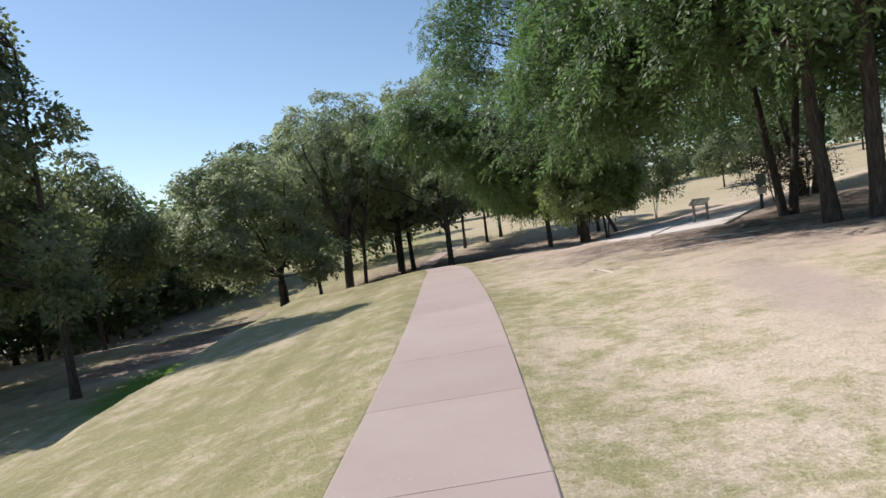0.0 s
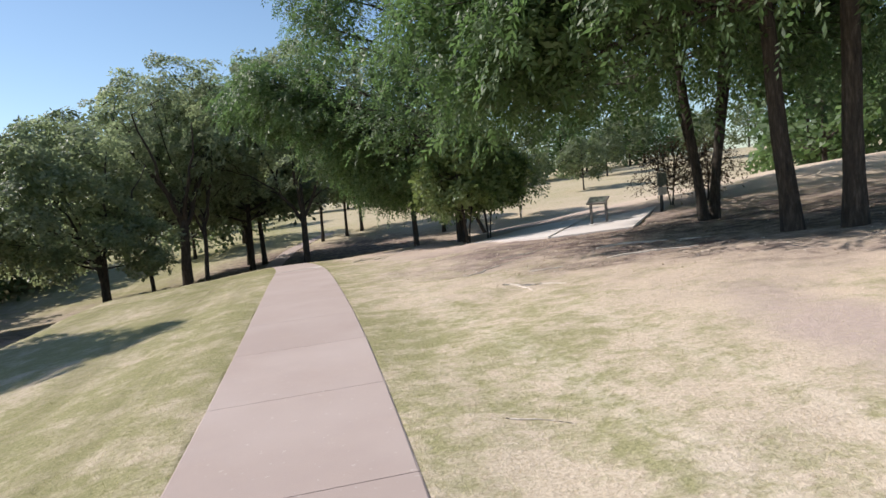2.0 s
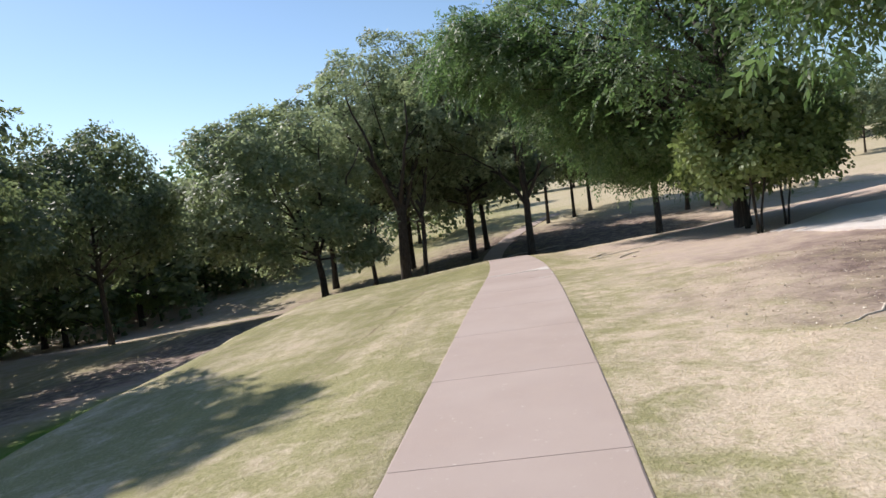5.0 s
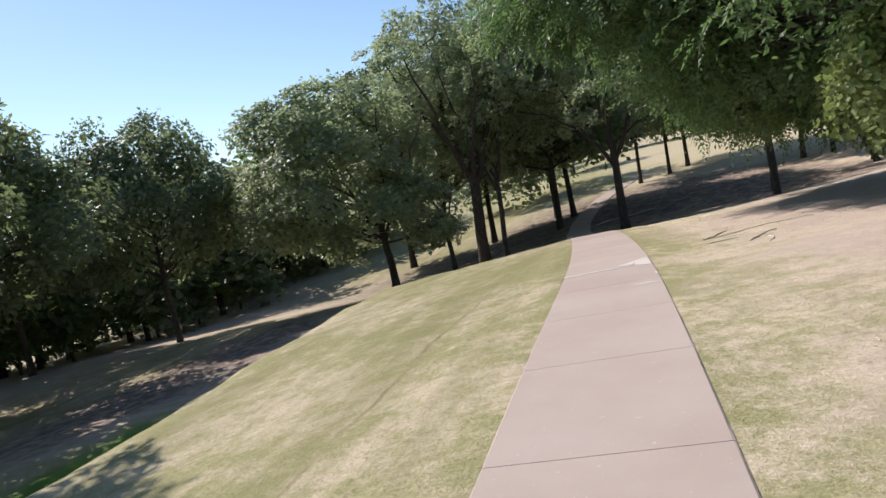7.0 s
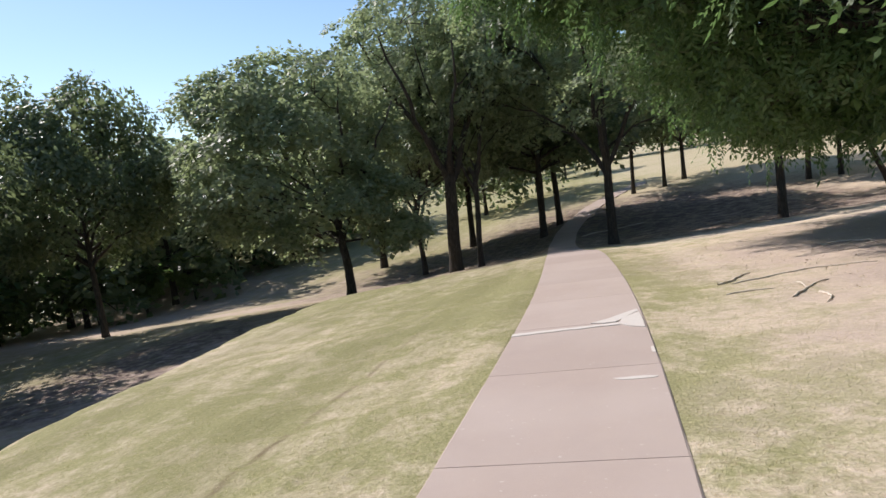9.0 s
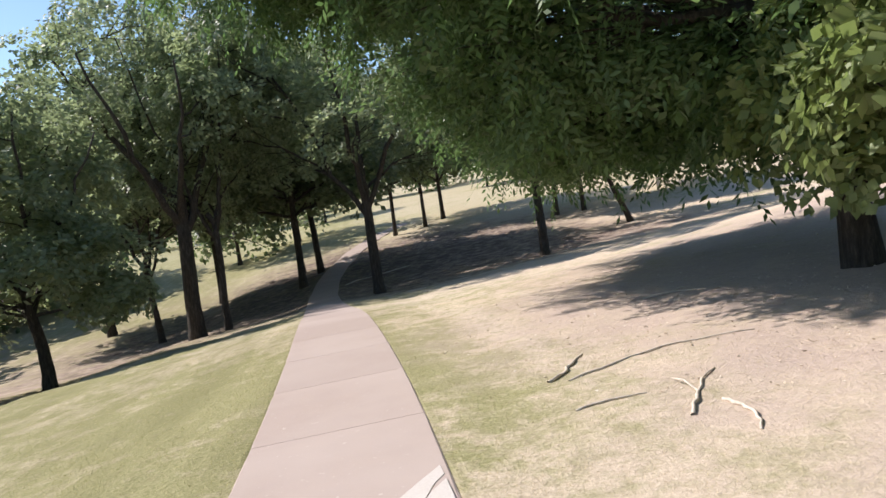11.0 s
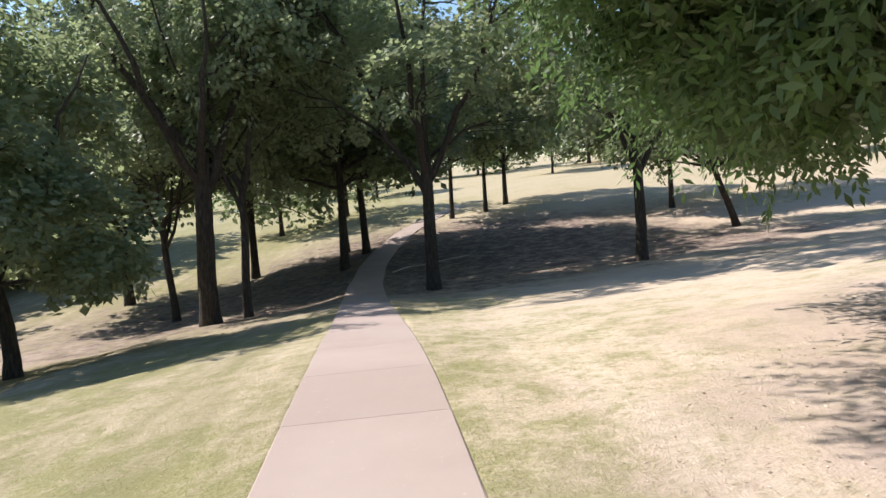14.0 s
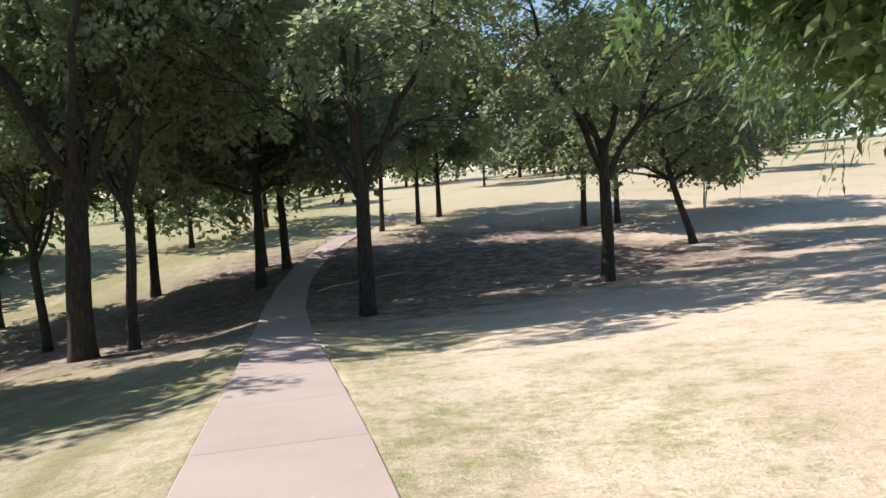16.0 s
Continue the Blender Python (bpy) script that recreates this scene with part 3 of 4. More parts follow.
LEAFLET = (0.125, 0.045)
OAK_LEAF = (0.25, 0.145)
FINE_LEAF = (0.16, 0.095)
protos = {
    "pecan": build_tree(11, 11.0, 5.4, 3.2, 2.6, 0.15, 42000, LEAFLET, LEAF_PECAN, lobes=30, twigs=26, spread=0.22, pinnate=True, inner=0.24),
    "pecan_reach": build_tree(14, 11.0, 4.6, 3.0, 2.6, 0.15, 78000, (0.125, 0.046), LEAF_PECAN, lobes=30, twigs=26, spread=0.22, pinnate=True, back=0.06, lean=-0.06, shift=(-0.6, 1.0),
                              extra=((-3.2, 3.2, 2.9, 1.1), (-3.9, 3.4, 3.9, 1.2), (-3.0, 1.6, 3.5, 1.1), (-3.0, 4.6, 3.1, 1.2), (-1.8, 0.4, 3.7, 1.1), (-3.8, 2.2, 4.9, 1.3), (-2.5, 2.6, 2.8, 1.0), (-3.6, 4.4, 4.6, 1.2)), inner=0.2),
    "pecan_twin": build_tree(12, 12.0, 5.6, 3.4, 2.5, 0.15, 42000, LEAFLET, LEAF_PECAN, stems=2, lobes=32, twigs=26, spread=0.22, pinnate=True, inner=0.24,
                             extra=((-1.8, 3.6, 3.5, 1.2), (-2.6, 2.4, 3.7, 1.3), (-0.6, 4.6, 3.4, 1.2), (-3.6, 3.6, 4.3, 1.3), (-3.4, 1.4, 3.8, 1.2), (0.8, 4.4, 3.2, 1.2))),
    "pecan_low": build_tree(13, 10.8, 5.0, 2.8, 2.2, 0.19, 126000, (0.12, 0.042), LEAF_PECAN, lobes=24, twigs=26, spread=0.19, pinnate=True, lean=-0.1, back=0.06, shift=(-1.4, 1.2), inner=0.28,
                            extra=((-2.3, 2.3, 2.6, 1.0), (-1.5, 3.8, 2.4, 1.1), (-2.0, 4.8, 2.9, 1.0), (-1.9, 6.0, 2.9, 0.9), (-1.5, 6.6, 2.5, 0.7), (-0.3, 5.0, 2.1, 1.2), (-2.9, 2.8, 3.9, 1.1), (0.7, 4.0, 2.0, 1.2),
                                   (-3.2, 1.6, 4.6, 1.2), (-3.4, 3.4, 4.8, 1.2), (-2.4, 5.4, 3.2, 0.9), (-2.6, 1.2, 3.4, 1.1), (-1.0, 1.6, 2.4, 1.1), (-0.6, -0.6, 2.2, 1.1), (0.6, -0.4, 2.0, 1.1),
                                   (0.2, 2.2, 1.9, 1.2), (-1.0, 0.4, 2.1, 1.1), (1.0, 1.2, 2.3, 1.2), (1.2, 3.0, 2.2, 1.2), (-0.9, 3.0, 2.1, 1.1),
                                   (-2.2, 5.2, 2.0, 0.9), (-1.4, 5.4, 1.9, 0.9), (-0.8, 6.4, 2.0, 1.0), (-1.9, 6.3, 2.1, 0.8), (-0.2, 3.4, 2.0, 1.1), (-6.5, 4.6, 5.5, 1.0), (-6.2, 5.6, 5.5, 0.95), (-6.0, 3.0, 6.0, 1.1), (-5.5, 4.2, 5.2, 1.0), (-5.3, 5.2, 5.2, 1.0), (-5.8, 3.6, 5.4, 1.0), (-4.9, 3.0, 5.0, 1.0), (-4.8, 4.6, 4.8, 0.9),
                                   (-5.0, 6.2, 5.3, 0.9), (-4.2, 5.6, 4.6, 0.9), (-4.2, 3.8, 4.4, 0.9), (-6.9, 5.2, 5.9, 1.0), (-5.2, 2.0, 5.1, 1.0), (-4.6, 1.4, 4.9, 1.0), (-5.9, 2.0, 5.7, 1.0), (-0.8, 2.4, 1.8, 0.8), (-0.2, 1.2, 1.8, 0.9),
                                   (-3.0, 4.2, 2.9, 0.8), (-3.1, 5.2, 3.3, 0.9), (-2.7, 6.2, 2.6, 0.8), (-3.3, 6.4, 3.6, 0.9), (-2.2, 3.6, 2.1, 0.7), (-1.6, 4.4, 1.9, 0.7), (-0.8, 3.4, 1.8, 0.8), (-1.2, 5.2, 2.0, 0.8),
                                   (-2.4, 4.6, 4.2, 1.1), (-2.2, 5.8, 4.2, 1.1), (-0.8, 4.4, 3.4, 1.1), (0.4, 5.6, 3.0, 1.2), (0.2, 4.4, 1.9, 0.9))),
    "oak_near": build_tree(21, 8.8, 4.2, 2.2, 1.7, 0.155, 40000, FINE_LEAF, LEAF_GREY, lobes=30, twigs=22, spread=0.21, fork=True, inner=0.08, shift=(-1.7, -0.3)),
    "oak_slim_near": build_tree(26, 11.2, 4.5, 3.2, 4.8, 0.15, 26000, FINE_LEAF, LEAF_GREY, lobes=24, twigs=20, lean=0.03, spread=0.2, fork=True, scaffolds=4, inner=0.0, shift=(-1.3, -1.5)),
    "oak_fork": build_tree(22, 12.8, 5.8, 4.6, 6.9, 0.3, 32000, FINE_LEAF, LEAF_GREY, lobes=28, twigs=20, fork=True, lean=-0.03, spread=0.2, inner=0.0, scaffolds=6, shift=(0.3, -1.8)),
    "elm": build_tree(24, 13.0, 5.9, 3.3, 4.6, 0.19, 36000, FINE_LEAF, LEAF_GREY, lobes=28, twigs=20, spread=0.2, fork=True, scaffolds=4, inner=0.0, shift=(0.0, 0.4)),
    "elm_left": build_tree(29, 13.4, 3.3, 3.0, 2.6, 0.15, 38000, (0.16, 0.095), LEAF_OAK, lobes=32, twigs=18, spread=0.2, lean=-0.03, shift=(-1.9, -0.8), inner=0.08,
                           extra=((-2.4, -1.6, 11.6, 1.3), (-1.6, -0.6, 11.2, 1.3), (-0.4, 2.4, 6.8, 1.3), (-0.8, 2.8, 5.4, 1.2))),
    "oak": build_tree(27, 8.6, 4.5, 2.8, 2.7, 0.155, 24000, (0.18, 0.105), LEAF_OAK, lobes=30, twigs=22, spread=0.23, inner=0.12),
    "oak_slim": build_tree(23, 9.6, 4.2, 3.0, 2.8, 0.14, 11000, (0.22, 0.13), LEAF_OAK, lobes=26, twigs=20, lean=0.03, spread=0.23, inner=0.08),
    "elm_far": build_tree(28, 12.4, 5.1, 2.9, 3.1, 0.185, 14000, OAK_LEAF, LEAF_ELM, lobes=28, twigs=20, spread=0.24, inner=0.08),
    "leaning": build_tree(25, 8.6, 4.4, 2.5, 2.2, 0.17, 15000, (0.18, 0.105), LEAF_OAK, lobes=26, twigs=22, lean=-0.6, spread=0.22, inner=0.12),
    "wood": build_tree(31, 10.5, 4.8, 2.2, 0.7, 0.2, 2300, (0.54, 0.33), LEAF_OAK, lobes=24, twigs=14, spread=0.34, joined=True, inner=0.14),
    "wood_light": build_tree(32, 12.0, 5.2, 2.2, 0.8, 0.2, 2300, (0.54, 0.33), LEAF_PECAN, lobes=24, twigs=14, spread=0.36, joined=True, inner=0.1),
    "field": build_tree(33, 7.5, 3.6, 1.9, 1.5, 0.14, 4200, (0.38, 0.2), LEAF_OAK, lobes=16, twigs=16, spread=0.3, joined=True),
    "young": build_tree(34, 6.6, 3.7, 1.7, 1.7, 0.075, 5000, (0.26, 0.15), LEAF_ELM, stems=2, lobes=18, twigs=18, spread=0.26, inner=0.06, bark=PALE_BARK),
    "shrub": build_tree(41, 3.6, 1.5, 1.0, 0.75, 0.035, 9000, (0.125, 0.095), LEAF_SHRUB, stems=3, lobes=18, twigs=16, spread=0.15, name="shrub", inner=0.05),
    "dry": build_tree(42, 2.4, 1.3, 0.3, 0.2, 0.03, 2600, (0.10, 0.04), LEAF_DRY, stems=3, lobes=16, twigs=14, spread=0.2, name="shrub", inner=0.0),
}
for kind, x, y, turn, size, wide, label in [
    ("pecan_reach", 7.08, 12.24, 0, 1.0, 1.0, PECAN_LABEL), ("pecan_twin", 8.21, 16.02, 0, 1.0, 0.9, PECAN_LABEL), ("pecan", 7.52, 11.62, -35, 1.06, 1.0, PECAN_LABEL),
    ("pecan_twin", 11.6, 21.2, 310, 1.1, 1.0, PECAN_LABEL), ("pecan_low", 5.4, 25.4, 0, 1.0, 1.0, PECAN_LABEL),
    ("wood_light", 17.0, 15.5, 50, 0.9, 1.0, PECAN_LABEL), ("wood_light", 15.0, 9.5, 260, 0.9, 1.0, PECAN_LABEL),
]:
    plant(protos[kind], x, y, turn, size, wide, label, "pecans by the pad")
for kind, x, y, turn, size, wide, label in [
    ("oak_near", -9.4, 39.8, 0, 1.04, 1.15, OAK_LABEL), ("oak_slim_near", -9.03, 49.4, 80, 0.95, 1.0, OAK_LABEL), ("oak_fork", -6.24, 44.5, 180, 1.0, 1.0, FORK_LABEL),
    ("oak_slim_near", -5.2, 44.9, 220, 1.08, 0.85, OAK_LABEL), ("elm", 0.54, 44.6, 0, 1.0, 1.1, ELM_LABEL), ("elm", 7.24, 45.5, 200, 0.95, 1.05, ELM_LABEL),
    ("leaning", 14.0, 53.0, 10, 1.0, 1.0, LEAN_LABEL), ("oak_slim", 2.4, 69.3, 10, 1.25, 1.0, OAK_LABEL), ("oak_slim", 4.8, 70.5, 70, 1.2, 1.0, OAK_LABEL), ("elm_far", 6.5, 73.0, 130, 1.0, 1.1, OAK_LABEL),
    ("oak_slim", -2.6, 59.5, 190, 1.35, 1.2, OAK_LABEL), ("oak_slim", -3.9, 61.5, 250, 1.35, 1.2, OAK_LABEL), ("oak_slim", -3.3, 55.0, 40, 1.3, 1.25, OAK_LABEL),
    ("oak_slim", 12.6, 62.0, 20, 1.15, 1.15, OAK_LABEL), ("oak_slim", 14.3, 61.5, 120, 1.1, 1.1, OAK_LABEL),
    ("oak_slim", -8.2, 58.5, 300, 1.35, 1.2, OAK_LABEL), ("oak", -13.5, 56.0, 200, 1.5, 1.05, OAK_LABEL),
    ("wood", -10.0, 75.0, 0, 0.9, 1.1, OAK_LABEL), ("wood", -5.5, 79.0, 90, 1.0, 1.0, OAK_LABEL),
    ("elm_left", -11.35, 20.2, 0, 1.0, 1.0, ELM_LABEL), ("oak", -19.75, 38.7, 90, 1.14, 0.86, OAK_LABEL), ("oak", -27.5, 37.9, 160, 1.15, 1, OAK_LABEL),
    ("oak", -24.5, 26.0, 130, 1.05, 1, OAK_LABEL), ("oak", -20.5, 29.5, 200, 1.15, 1.05, OAK_LABEL), ("oak", -17.8, 22.5, 20, 1.05, 1, OAK_LABEL),
]:
    plant(protos[kind], x, y, turn, size, wide, label, "trees on the lawn")
rng = np.random.default_rng(77)
for k in range(40):
    u = (k // 2) / 19
    x = -35 - 9 * (k % 2) - 5 * rng.random() + 13 * u
    y = 14 + 66 * u + rng.uniform(-2, 2)
    plant(protos["wood" if rng.random() < 0.6 else "wood_light"], x, y, rng.uniform(0, 360), rng.uniform(0.75, 1.05), 1.2, WOOD_LABEL, "trees of the wood", 0.2)
for k in range(22):
    x, y = -26 + 120 * k / 21 + rng.uniform(-3, 3), 112 + rng.uniform(-6, 14) + 0.12 * abs(k - 6) ** 2
    plant(protos["wood" if k % 2 else "wood_light"], x, y, rng.uniform(0, 360), rng.uniform(0.8, 1.1), 1.3, "distant tree at the edge of the park", "distant trees", 0.2)
for x, y, s in ((33, 41, 0.95), (37, 47, 1.0), (41, 39, 1.0), (44, 50, 1.0), (30, 30, 0.9), (38, 28, 1.0), (50, 58, 1.0), (62, 70, 1.0), (28, 22, 0.9), (56, 64, 1.0)):
    plant(protos["wood_light"], x, y, 400 * s + x, s, 1.1, "leafy tree at the far side of the dry field", "trees across the field", 0.2)
for x, y, s in ((45.0, 96.5, 0.95), (33.0, 78.0, 0.8), (60.0, 95.0, 1.0), (29.0, 104.0, 1.0), (15.0, 98.0, 1.0), (-4.0, 96.0, 1.0)):
    plant(protos["field"], x, y, 370 * s, s, 1.05, FIELD_LABEL, "lone trees on the far lawn")
plant(protos["young"], 20.1, 63.2, 40, 1.0, 1.0, "young tree with two pale slender stems on the lawn", "lone trees on the far lawn")
for x, y, s in ((4.9, 22.9, 0.95), (5.9, 24.2, 0.95), (5.2, 24.6, 0.9)):
    plant(protos["shrub"], x, y, 190 * s, s, 1.0, "bright broad-leaved green shrub under the trees", "shrubs by the pad", category="shrub")
for x, y, s in ((10.6, 21.4, 0.85), (11.2, 20.6, 0.75)):
    plant(protos["dry"], x, y, 140 * s, s, 1.0, "half-bare brown shrub beside a tree trunk", "dry shrubs", category="shrub")
for x, y, s in ((-31.0, 44.0, 1.0), (-29.0, 49.0, 1.1), (-33.0, 36.0, 1.0), (-26.5, 55.0, 1.0), (-30.5, 40.0, 0.9), (-28.0, 52.0, 0.8)):
    plant(protos["shrub"], x, y, 250 * s, s, 1.1, "dusty green undergrowth at the wood's edge", "undergrowth", category="shrub")
for proto in protos.values():
    for o in (*proto.children_recursive, proto):
        bpy.data.objects.remove(o)

# ---- concrete path ----
path = tagged(new("path"), "long narrow pinkish-grey concrete footpath", "path", kind="structure")
JOINT0, PITCH = 5.15, 1.69
for k in range(-8, 43):
    y0, y1 = JOINT0 + PITCH * k + 0.0035, JOINT0 + PITCH * (k + 1) - 0.0035
    ys = np.linspace(y0, y1, 7)
    prof_x = ((-HALF, -0.12), (-HALF, -0.008), (-HALF + 0.012, 0.0), (0.0, 0.0), (HALF - 0.012, 0.0), (HALF, -0.008), (HALF, -0.12))
    v = [(float(middle(y)) + px, float(y), float(path_top(middle(y) + px, y)) + pz - (0.004 if i in (0, 6) and pz == 0 else 0)) for i, y in enumerate(ys) for px, pz in prof_x]
    f = [(i * 7 + j, i * 7 + j + 7, i * 7 + j + 8, i * 7 + j + 1) for i in range(6) for j in range(6)]
    f += [tuple(range(7)), tuple(reversed(range(42, 49)))]
    mesh_object("slab", v, f, CONCRETE, path, False)

# pale mortar that fills the broken joint
def slab_patch(name, outline, thick, mat, parent, label):
    n = len(outline)
    outline = [(x + float(middle(y)) + 0.07, y - 0.10) for x, y in outline]
    v = [(x, y, float(path_top(x, y)) + dz) for dz in (thick, -0.03) for x, y in outline]
    f = [tuple(range(n)), tuple(reversed(range(n, 2 * n)))] + [(k, k + n, (k + 1) % n + n, (k + 1) % n) for k in range(n)]
    return mesh_object(name, v, f, mat, parent, False, label)


rng = np.random.default_rng(5)
line = [(-0.685 + 1.03 * u, 21.93 + 0.09 * u) for u in np.linspace(0, 1, 16)]
ragged = [(x, y - 0.035 - 0.03 * (1 - u) - rng.uniform(0, 0.02)) for (x, y), u in zip(line, np.linspace(0, 1, 16))] + \
         [(x, y + 0.03 + rng.uniform(0, 0.02)) for x, y in reversed(line)]
slab_patch("mortar_strip", ragged, 0.005, PALE, path, "chalky pale mortar along a broken joint")
slab_patch("mortar_corner", [(0.30, 22.0), (0.40, 21.84), (0.525, 21.74), (0.528, 22.0), (0.522, 22.3), (0.515, 22.5), (0.43, 22.38), (0.34, 22.2)], 0.009, PALE, path, "cracked pale mortar corner")
slab_patch("mortar_smear", [(0.28, 22.12), (0.36, 22.25), (0.45, 22.48), (0.515, 22.58), (0.51, 22.72), (0.38, 22.55), (0.2, 22.3), (0.05, 22.16), (0.16, 22.1)], 0.004, PALE, path, "thin pale mortar smear")

for cx, cy, rx, ry, seed in ((0.36, 20.12, 0.17, 0.045, 1), (0.56, 18.0, 0.025, 0.16, 3), (0.54, 20.9, 0.03, 0.12, 4), (0.57, 16.6, 0.02, 0.10, 5)):
    chip = np.random.default_rng(seed)
    rim = [(cx + rx * math.cos(a) * chip.uniform(0.6, 1.1), cy + ry * math.sin(a) * chip.uniform(0.6, 1.1)) for a in np.linspace(0, 2 * math.pi, 13)[:-1]]
    slab_patch("mortar_smear", [(min(x, 0.54), y) for x, y in rim], 0.003, PALE, path, "thin pale mortar smear")

# ---- dusty concrete pad with its sign ----
def flat_slab(name, corners, rise, mat, parent, label=""):
    n = len(corners)
    v = [(x, y, float(land(x, y)) + rise + dz) for dz in (0, -0.25) for x, y in corners]
    f = [tuple(range(n)), tuple(reversed(range(n, 2 * n)))] + [(k, k + n, (k + 1) % n + n, (k + 1) % n) for k in range(n)]
    return mesh_object(name, v, f, mat, parent, False, label)


pad = tagged(new("pad"), "dusty pale concrete tee pad on the lawn", "pad", kind="structure")
flat_slab("slab", [(5.70, 18.5), (8.9, 23.4), (7.3, 24.8), (4.65, 21.7)], 0.035, PAD, pad)
flat_slab("slab", [(5.73, 18.47), (7.2, 17.3), (10.4, 21.9), (8.92, 23.37)], 0.012, PAD, pad)


def box_part(name, size, m, mat, parent, label="", bevel=0.006):
    bm = bmesh.new()
    bmesh.ops.create_cube(bm, size=1, matrix=Matrix.Diagonal((*size, 1)))
    bmesh.ops.bevel(bm, geom=bm.edges[:], offset=min(bevel, min(size) * 0.3), segments=1, affect="EDGES")
    me = bpy.data.meshes.new(name)
    bm.to_mesh(me)
    bm.free()
    me.materials.append(mat)
    ob = new(name, me)
    ob.parent = parent
    ob.matrix_local = m
    if label:
        ob["label"] = label
    return ob


def lectern(x, y, turn):
    t = tagged(new("tee_sign"), "low grey timber tee sign with a slanted board", "sign")
    t.matrix_world = pose(x, y, ground_z(x, y) + 0.03, 0, 0, turn)
    for sx in (-0.2, 0.2):
        box_part("post", (0.06, 0.06, 0.56), pose(sx, 0, 0.25), GREY_WOOD, t)
    box_part("rail", (0.46, 0.04, 0.06), pose(0, 0.03, 0.49), GREY_WOOD, t)
    box_part("board", (0.52, 0.34, 0.04), pose(0, -0.02, 0.57, 28), GREY_WOOD, t, "weathered slanted board")
    box_part("panel", (0.42, 0.25, 0.01), pose(0, -0.032, 0.593, 28), SIGN_FACE, t, "dull information panel")


lectern(7.65, 19.93, -45)


def post_sign(x, y, turn):
    t = tagged(new("marker_post"), "short dark marker post with two small plates", "sign")
    t.matrix_world = pose(x, y, ground_z(x, y), 0, 0, turn)
    box_part("post", (0.07, 0.07, 1.0), pose(0, 0, 0.45), DARK_METAL, t)
    box_part("board", (0.32, 0.04, 0.34), pose(0, -0.05, 0.86), SIGN_FACE, t, "dull green-grey square board")
    box_part("plate", (0.30, 0.03, 0.20), pose(0, -0.05, 0.54), PLATE, t, "faded white plate")


post_sign(9.64, 20.3, 15)

# ---- roots and sticks ----
def stick(name, a, b, thick, bend, seed, label, category, group, mat, lift=0.35, fork=False):
    rng = np.random.default_rng(seed)
    thick *= 0.55
    v, f = [], []
    a, b = np.array(a), np.array(b)
    side = np.array([-(b - a)[1], (b - a)[0]])
    n = 12
    pts = []
    for u in np.linspace(0, 1, n):
        p = a + (b - a) * u + side * (bend * math.sin(math.pi * u) + rng.normal(0, 0.012))
        pts.append((p[0], p[1], ground_z(*p) + thick * lift + (0.0 if 0.05 < u < 0.95 else -thick * 0.6)))
    tube(pts, [thick * (1 - 0.55 * u) * rng.uniform(0.85, 1.15) for u in np.linspace(0, 1, n)], 8, v, f)
    if fork:
        q = np.array(pts[6][:2]) + side * 0.25 + (b - a) * 0.2
        tube([pts[5], ((pts[5][0] + q[0]) / 2, (pts[5][1] + q[1]) / 2, pts[5][2] + 0.03), (q[0], q[1], ground_z(*q) + 0.02)], [thick * 0.6, thick * 0.45, thick * 0.2], 6, v, f)
    return tagged(mesh_object(name, v, f, mat), label, category, group)


for k, (a, b, thick, bend) in enumerate([((2.5, 13.85), (4.05, 14.8), 0.025, 0.05), ((2.74, 12.4), (2.85, 11.6), 0.03, 0.1), ((3.41, 13.4), (3.95, 13.3), 0.03, -0.06),
                                         ((2.63, 12.43), (3.3, 11.5), 0.035, 0.08), ((4.6, 13.2), (5.9, 12.6), 0.04, 0.06), ((3.6, 15.4), (4.9, 16.0), 0.03, -0.05), ((5.0, 14.4), (6.6, 13.0), 0.045, 0.07)]):
    stick("root", a, b, thick, bend, 50 + k, "worn tree root lying bare on the soil", "root", "bare roots", PALE_BARK, 0.1)
for k, (a, b, thick, bend, fork) in enumerate([((1.62, 24.0), (2.07, 24.6), 0.028, -0.05, False), ((1.75, 23.9), (3.3, 23.95), 0.02, 0.12, False),
                                               ((2.12, 22.63), (2.6, 23.34), 0.025, 0.05, True), ((1.57, 23.18), (2.05, 23.15), 0.018, 0.06, False), ((2.39, 22.8), (2.29, 22.25), 0.025, 0.1, False),
                                               ((1.15, 7.35), (1.45, 7.1), 0.01, 0.05, False), ((3.4, 26.4), (4.0, 26.1), 0.02, 0.1, True), ((-1.0, 52.0), (2.4, 55.0), 0.05, 0.1, False)]):
    stick("stick", a, b, thick, bend, 80 + k, "pale dead branch lying on the ground", "stick", "fallen sticks", PALE_BARK, 0.8, fork)

# ---- grass blades and leaf litter ----
rng = np.random.default_rng(9)


def bareness(x, y):
    out = np.zeros_like(x)
    for cx, cy, rx, ry, turn in BARE:
        c, s = math.cos(radians(turn)), math.sin(radians(turn))
        dx, dy = x - cx, y - cy
        out = np.maximum(out, 1 - smooth(0.75, 1.3, np.hypot((dx * c + dy * s) / rx, (dy * c - dx * s) / ry)))
    return out


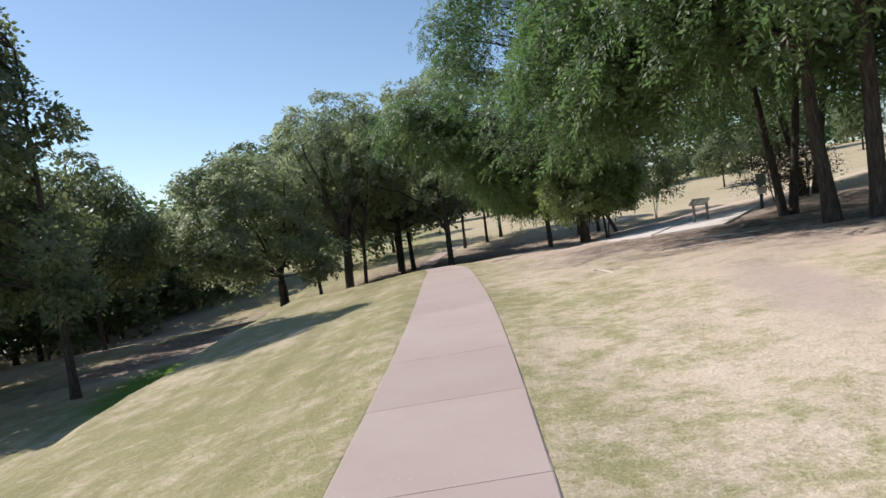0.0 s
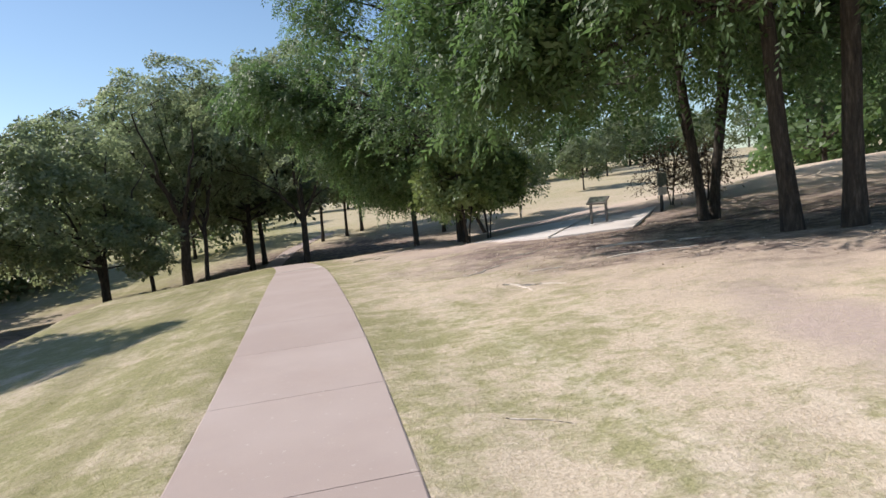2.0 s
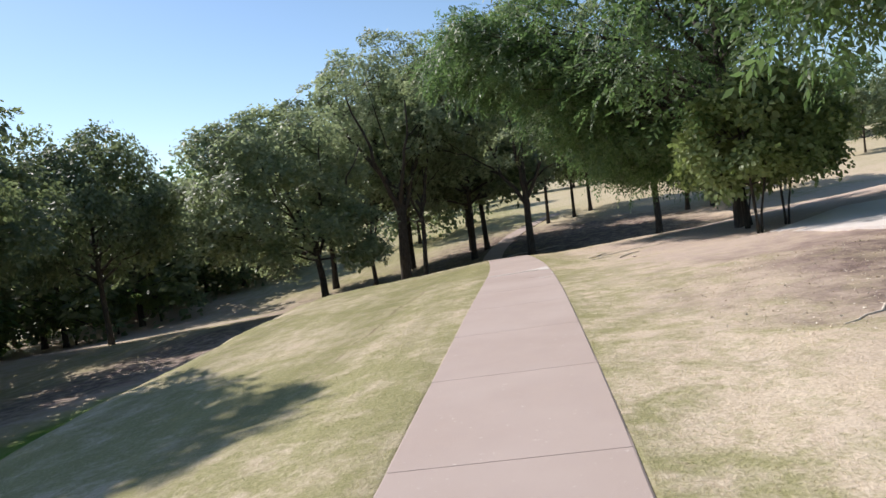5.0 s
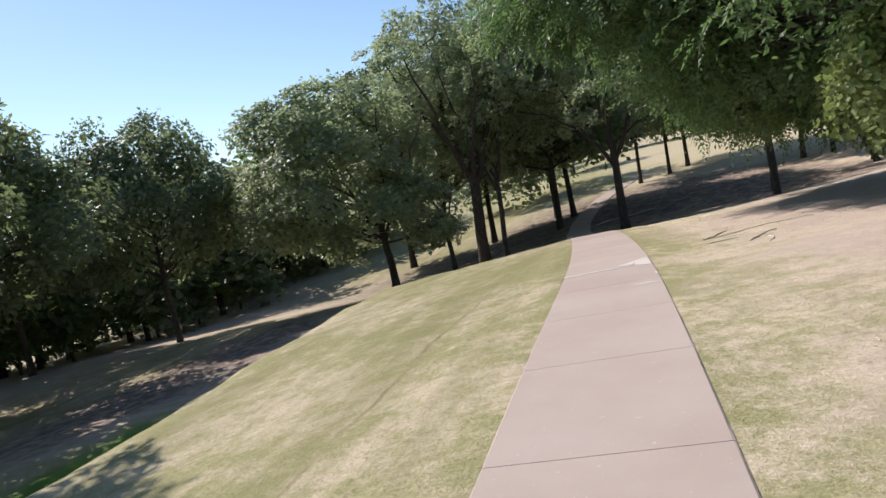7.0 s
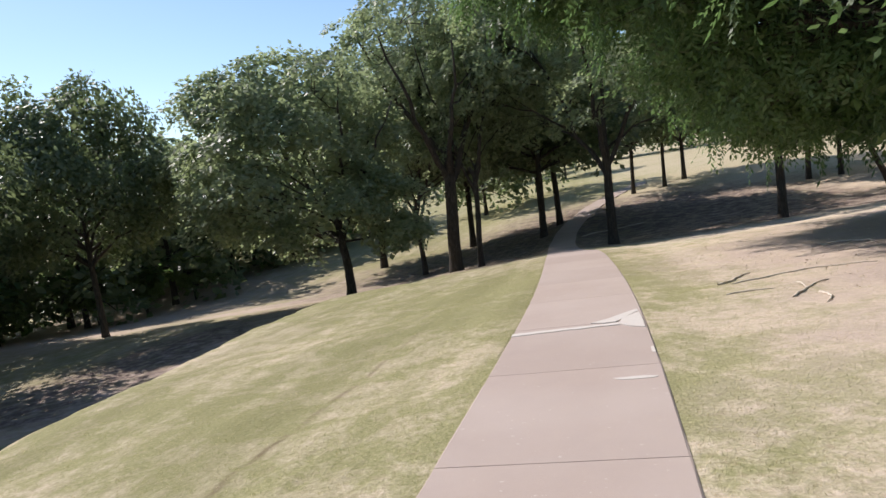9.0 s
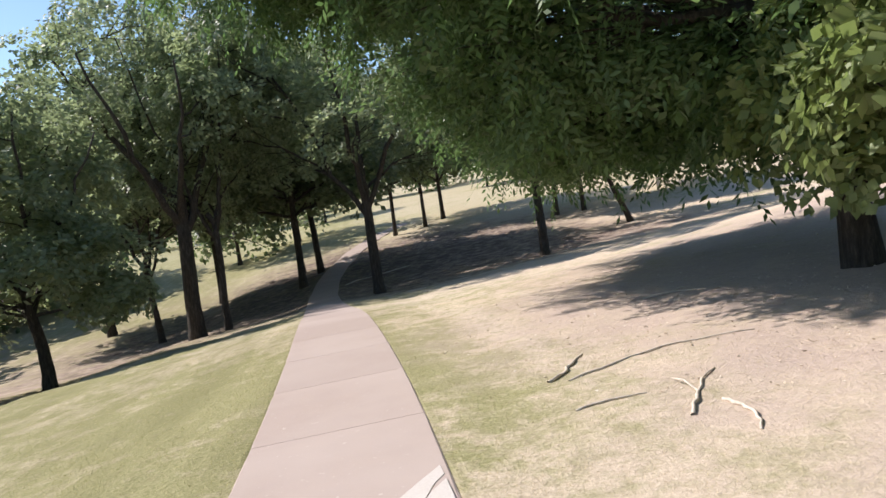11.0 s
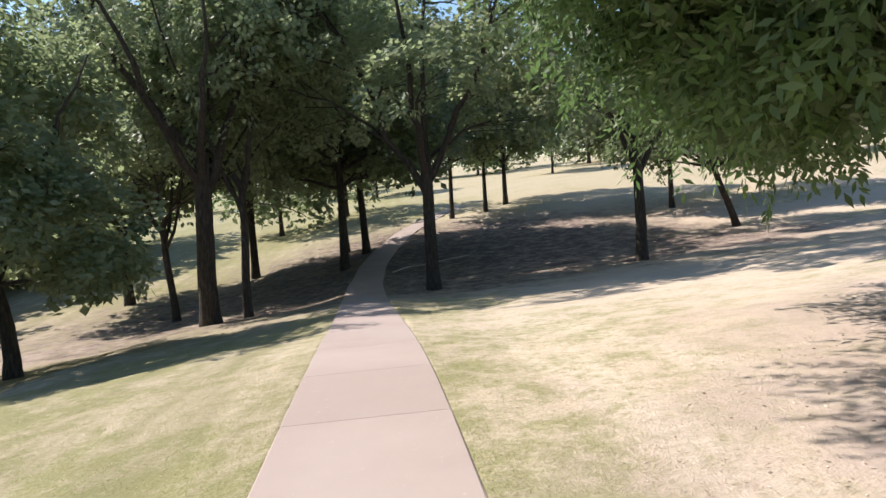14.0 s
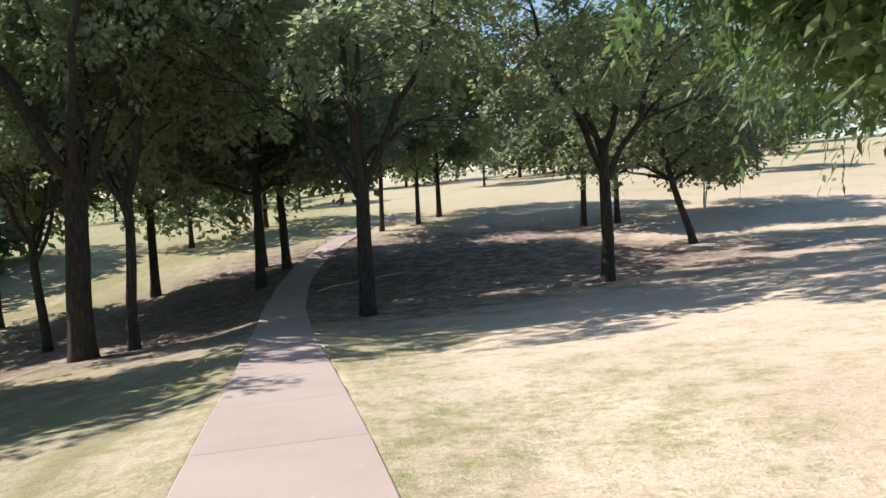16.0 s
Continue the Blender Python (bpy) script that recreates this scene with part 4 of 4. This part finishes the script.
def scatter(n, x0, x1, y0, y1, power):
    """Points on the lawn, thicker towards the path."""
    u = rng.uniform(-1, 1, n)
    x = np.where(u < 0, -0.6 + x0 * np.abs(u) ** power, 0.6 + x1 * np.abs(u) ** power)
    return x, rng.uniform(y0, y1, n)


def grass(name, n, x0, x1, y0, y1, tall, wide, label):
    x, y = scatter(n, x0, x1, y0, y1, 1.35)
    x = x + middle(y)
    keep = (np.abs(x - middle(y)) > HALF + 0.004) & (rng.random(n) > bareness(x, y) * 0.86)
    x, y = x[keep], y[keep]
    m = len(x)
    pos = np.stack([x, y, surface(x, y) - 0.004], -1)
    along, side = ways(rng, m, 0.75, 0.35)
    along[:, 2] = np.abs(along[:, 2])
    size = rng.uniform(0.5, 1.5, m)
    al, sd = along * (tall * size)[:, None], side * (wide * size)[:, None]
    v = np.stack([pos - sd * 0.5, pos + sd * 0.5, pos + al], 1).reshape(-1, 3)
    me = bpy.data.meshes.new(name)
    me.vertices.add(m * 3)
    me.vertices.foreach_set("co", v.astype(np.float32).ravel())
    me.loops.add(m * 3)
    me.loops.foreach_set("vertex_index", np.arange(m * 3))
    me.polygons.add(m)
    me.polygons.foreach_set("loop_start", np.arange(m) * 3)
    me.materials.append(BLADE)
    me.update(calc_edges=True)
    return tagged(new(name, me), label, "grass", kind="stuff")


grass("grass", 380000, -4.6, 5.0, 1.8, 32.0, 0.017, 0.0029, "short dry mown grass beside the path")


def litter(name, n, spots, label):
    parts = []
    for cx, cy, rx, ry in spots:
        k = n // len(spots)
        a, r = rng.uniform(0, 6.28, k), np.sqrt(rng.random(k))
        x, y = cx + rx * r * np.cos(a), cy + ry * r * np.sin(a)
        keep = np.abs(x - middle(y)) > HALF
        x, y = x[keep], y[keep]
        along, side = ways(rng, len(x), 0.06, 0.12)
        parts.append(blades_of(np.stack([x, y, surface(x, y) + 0.005], -1), along, side, 0.026, 0.013, rng.uniform(0.5, 1.4, len(x))))
    return tagged(new(name, cards(name, np.concatenate(parts), LITTER)), label, "leaf litter", kind="stuff")


litter("leaf_litter", 16000, [(4.5, 26, 3.5, 4), (7, 14, 4, 4), (4.5, 15.5, 3, 3), (0, 48, 9, 8), (9, 48, 6, 4)], "dry fallen leaves scattered on bare soil")
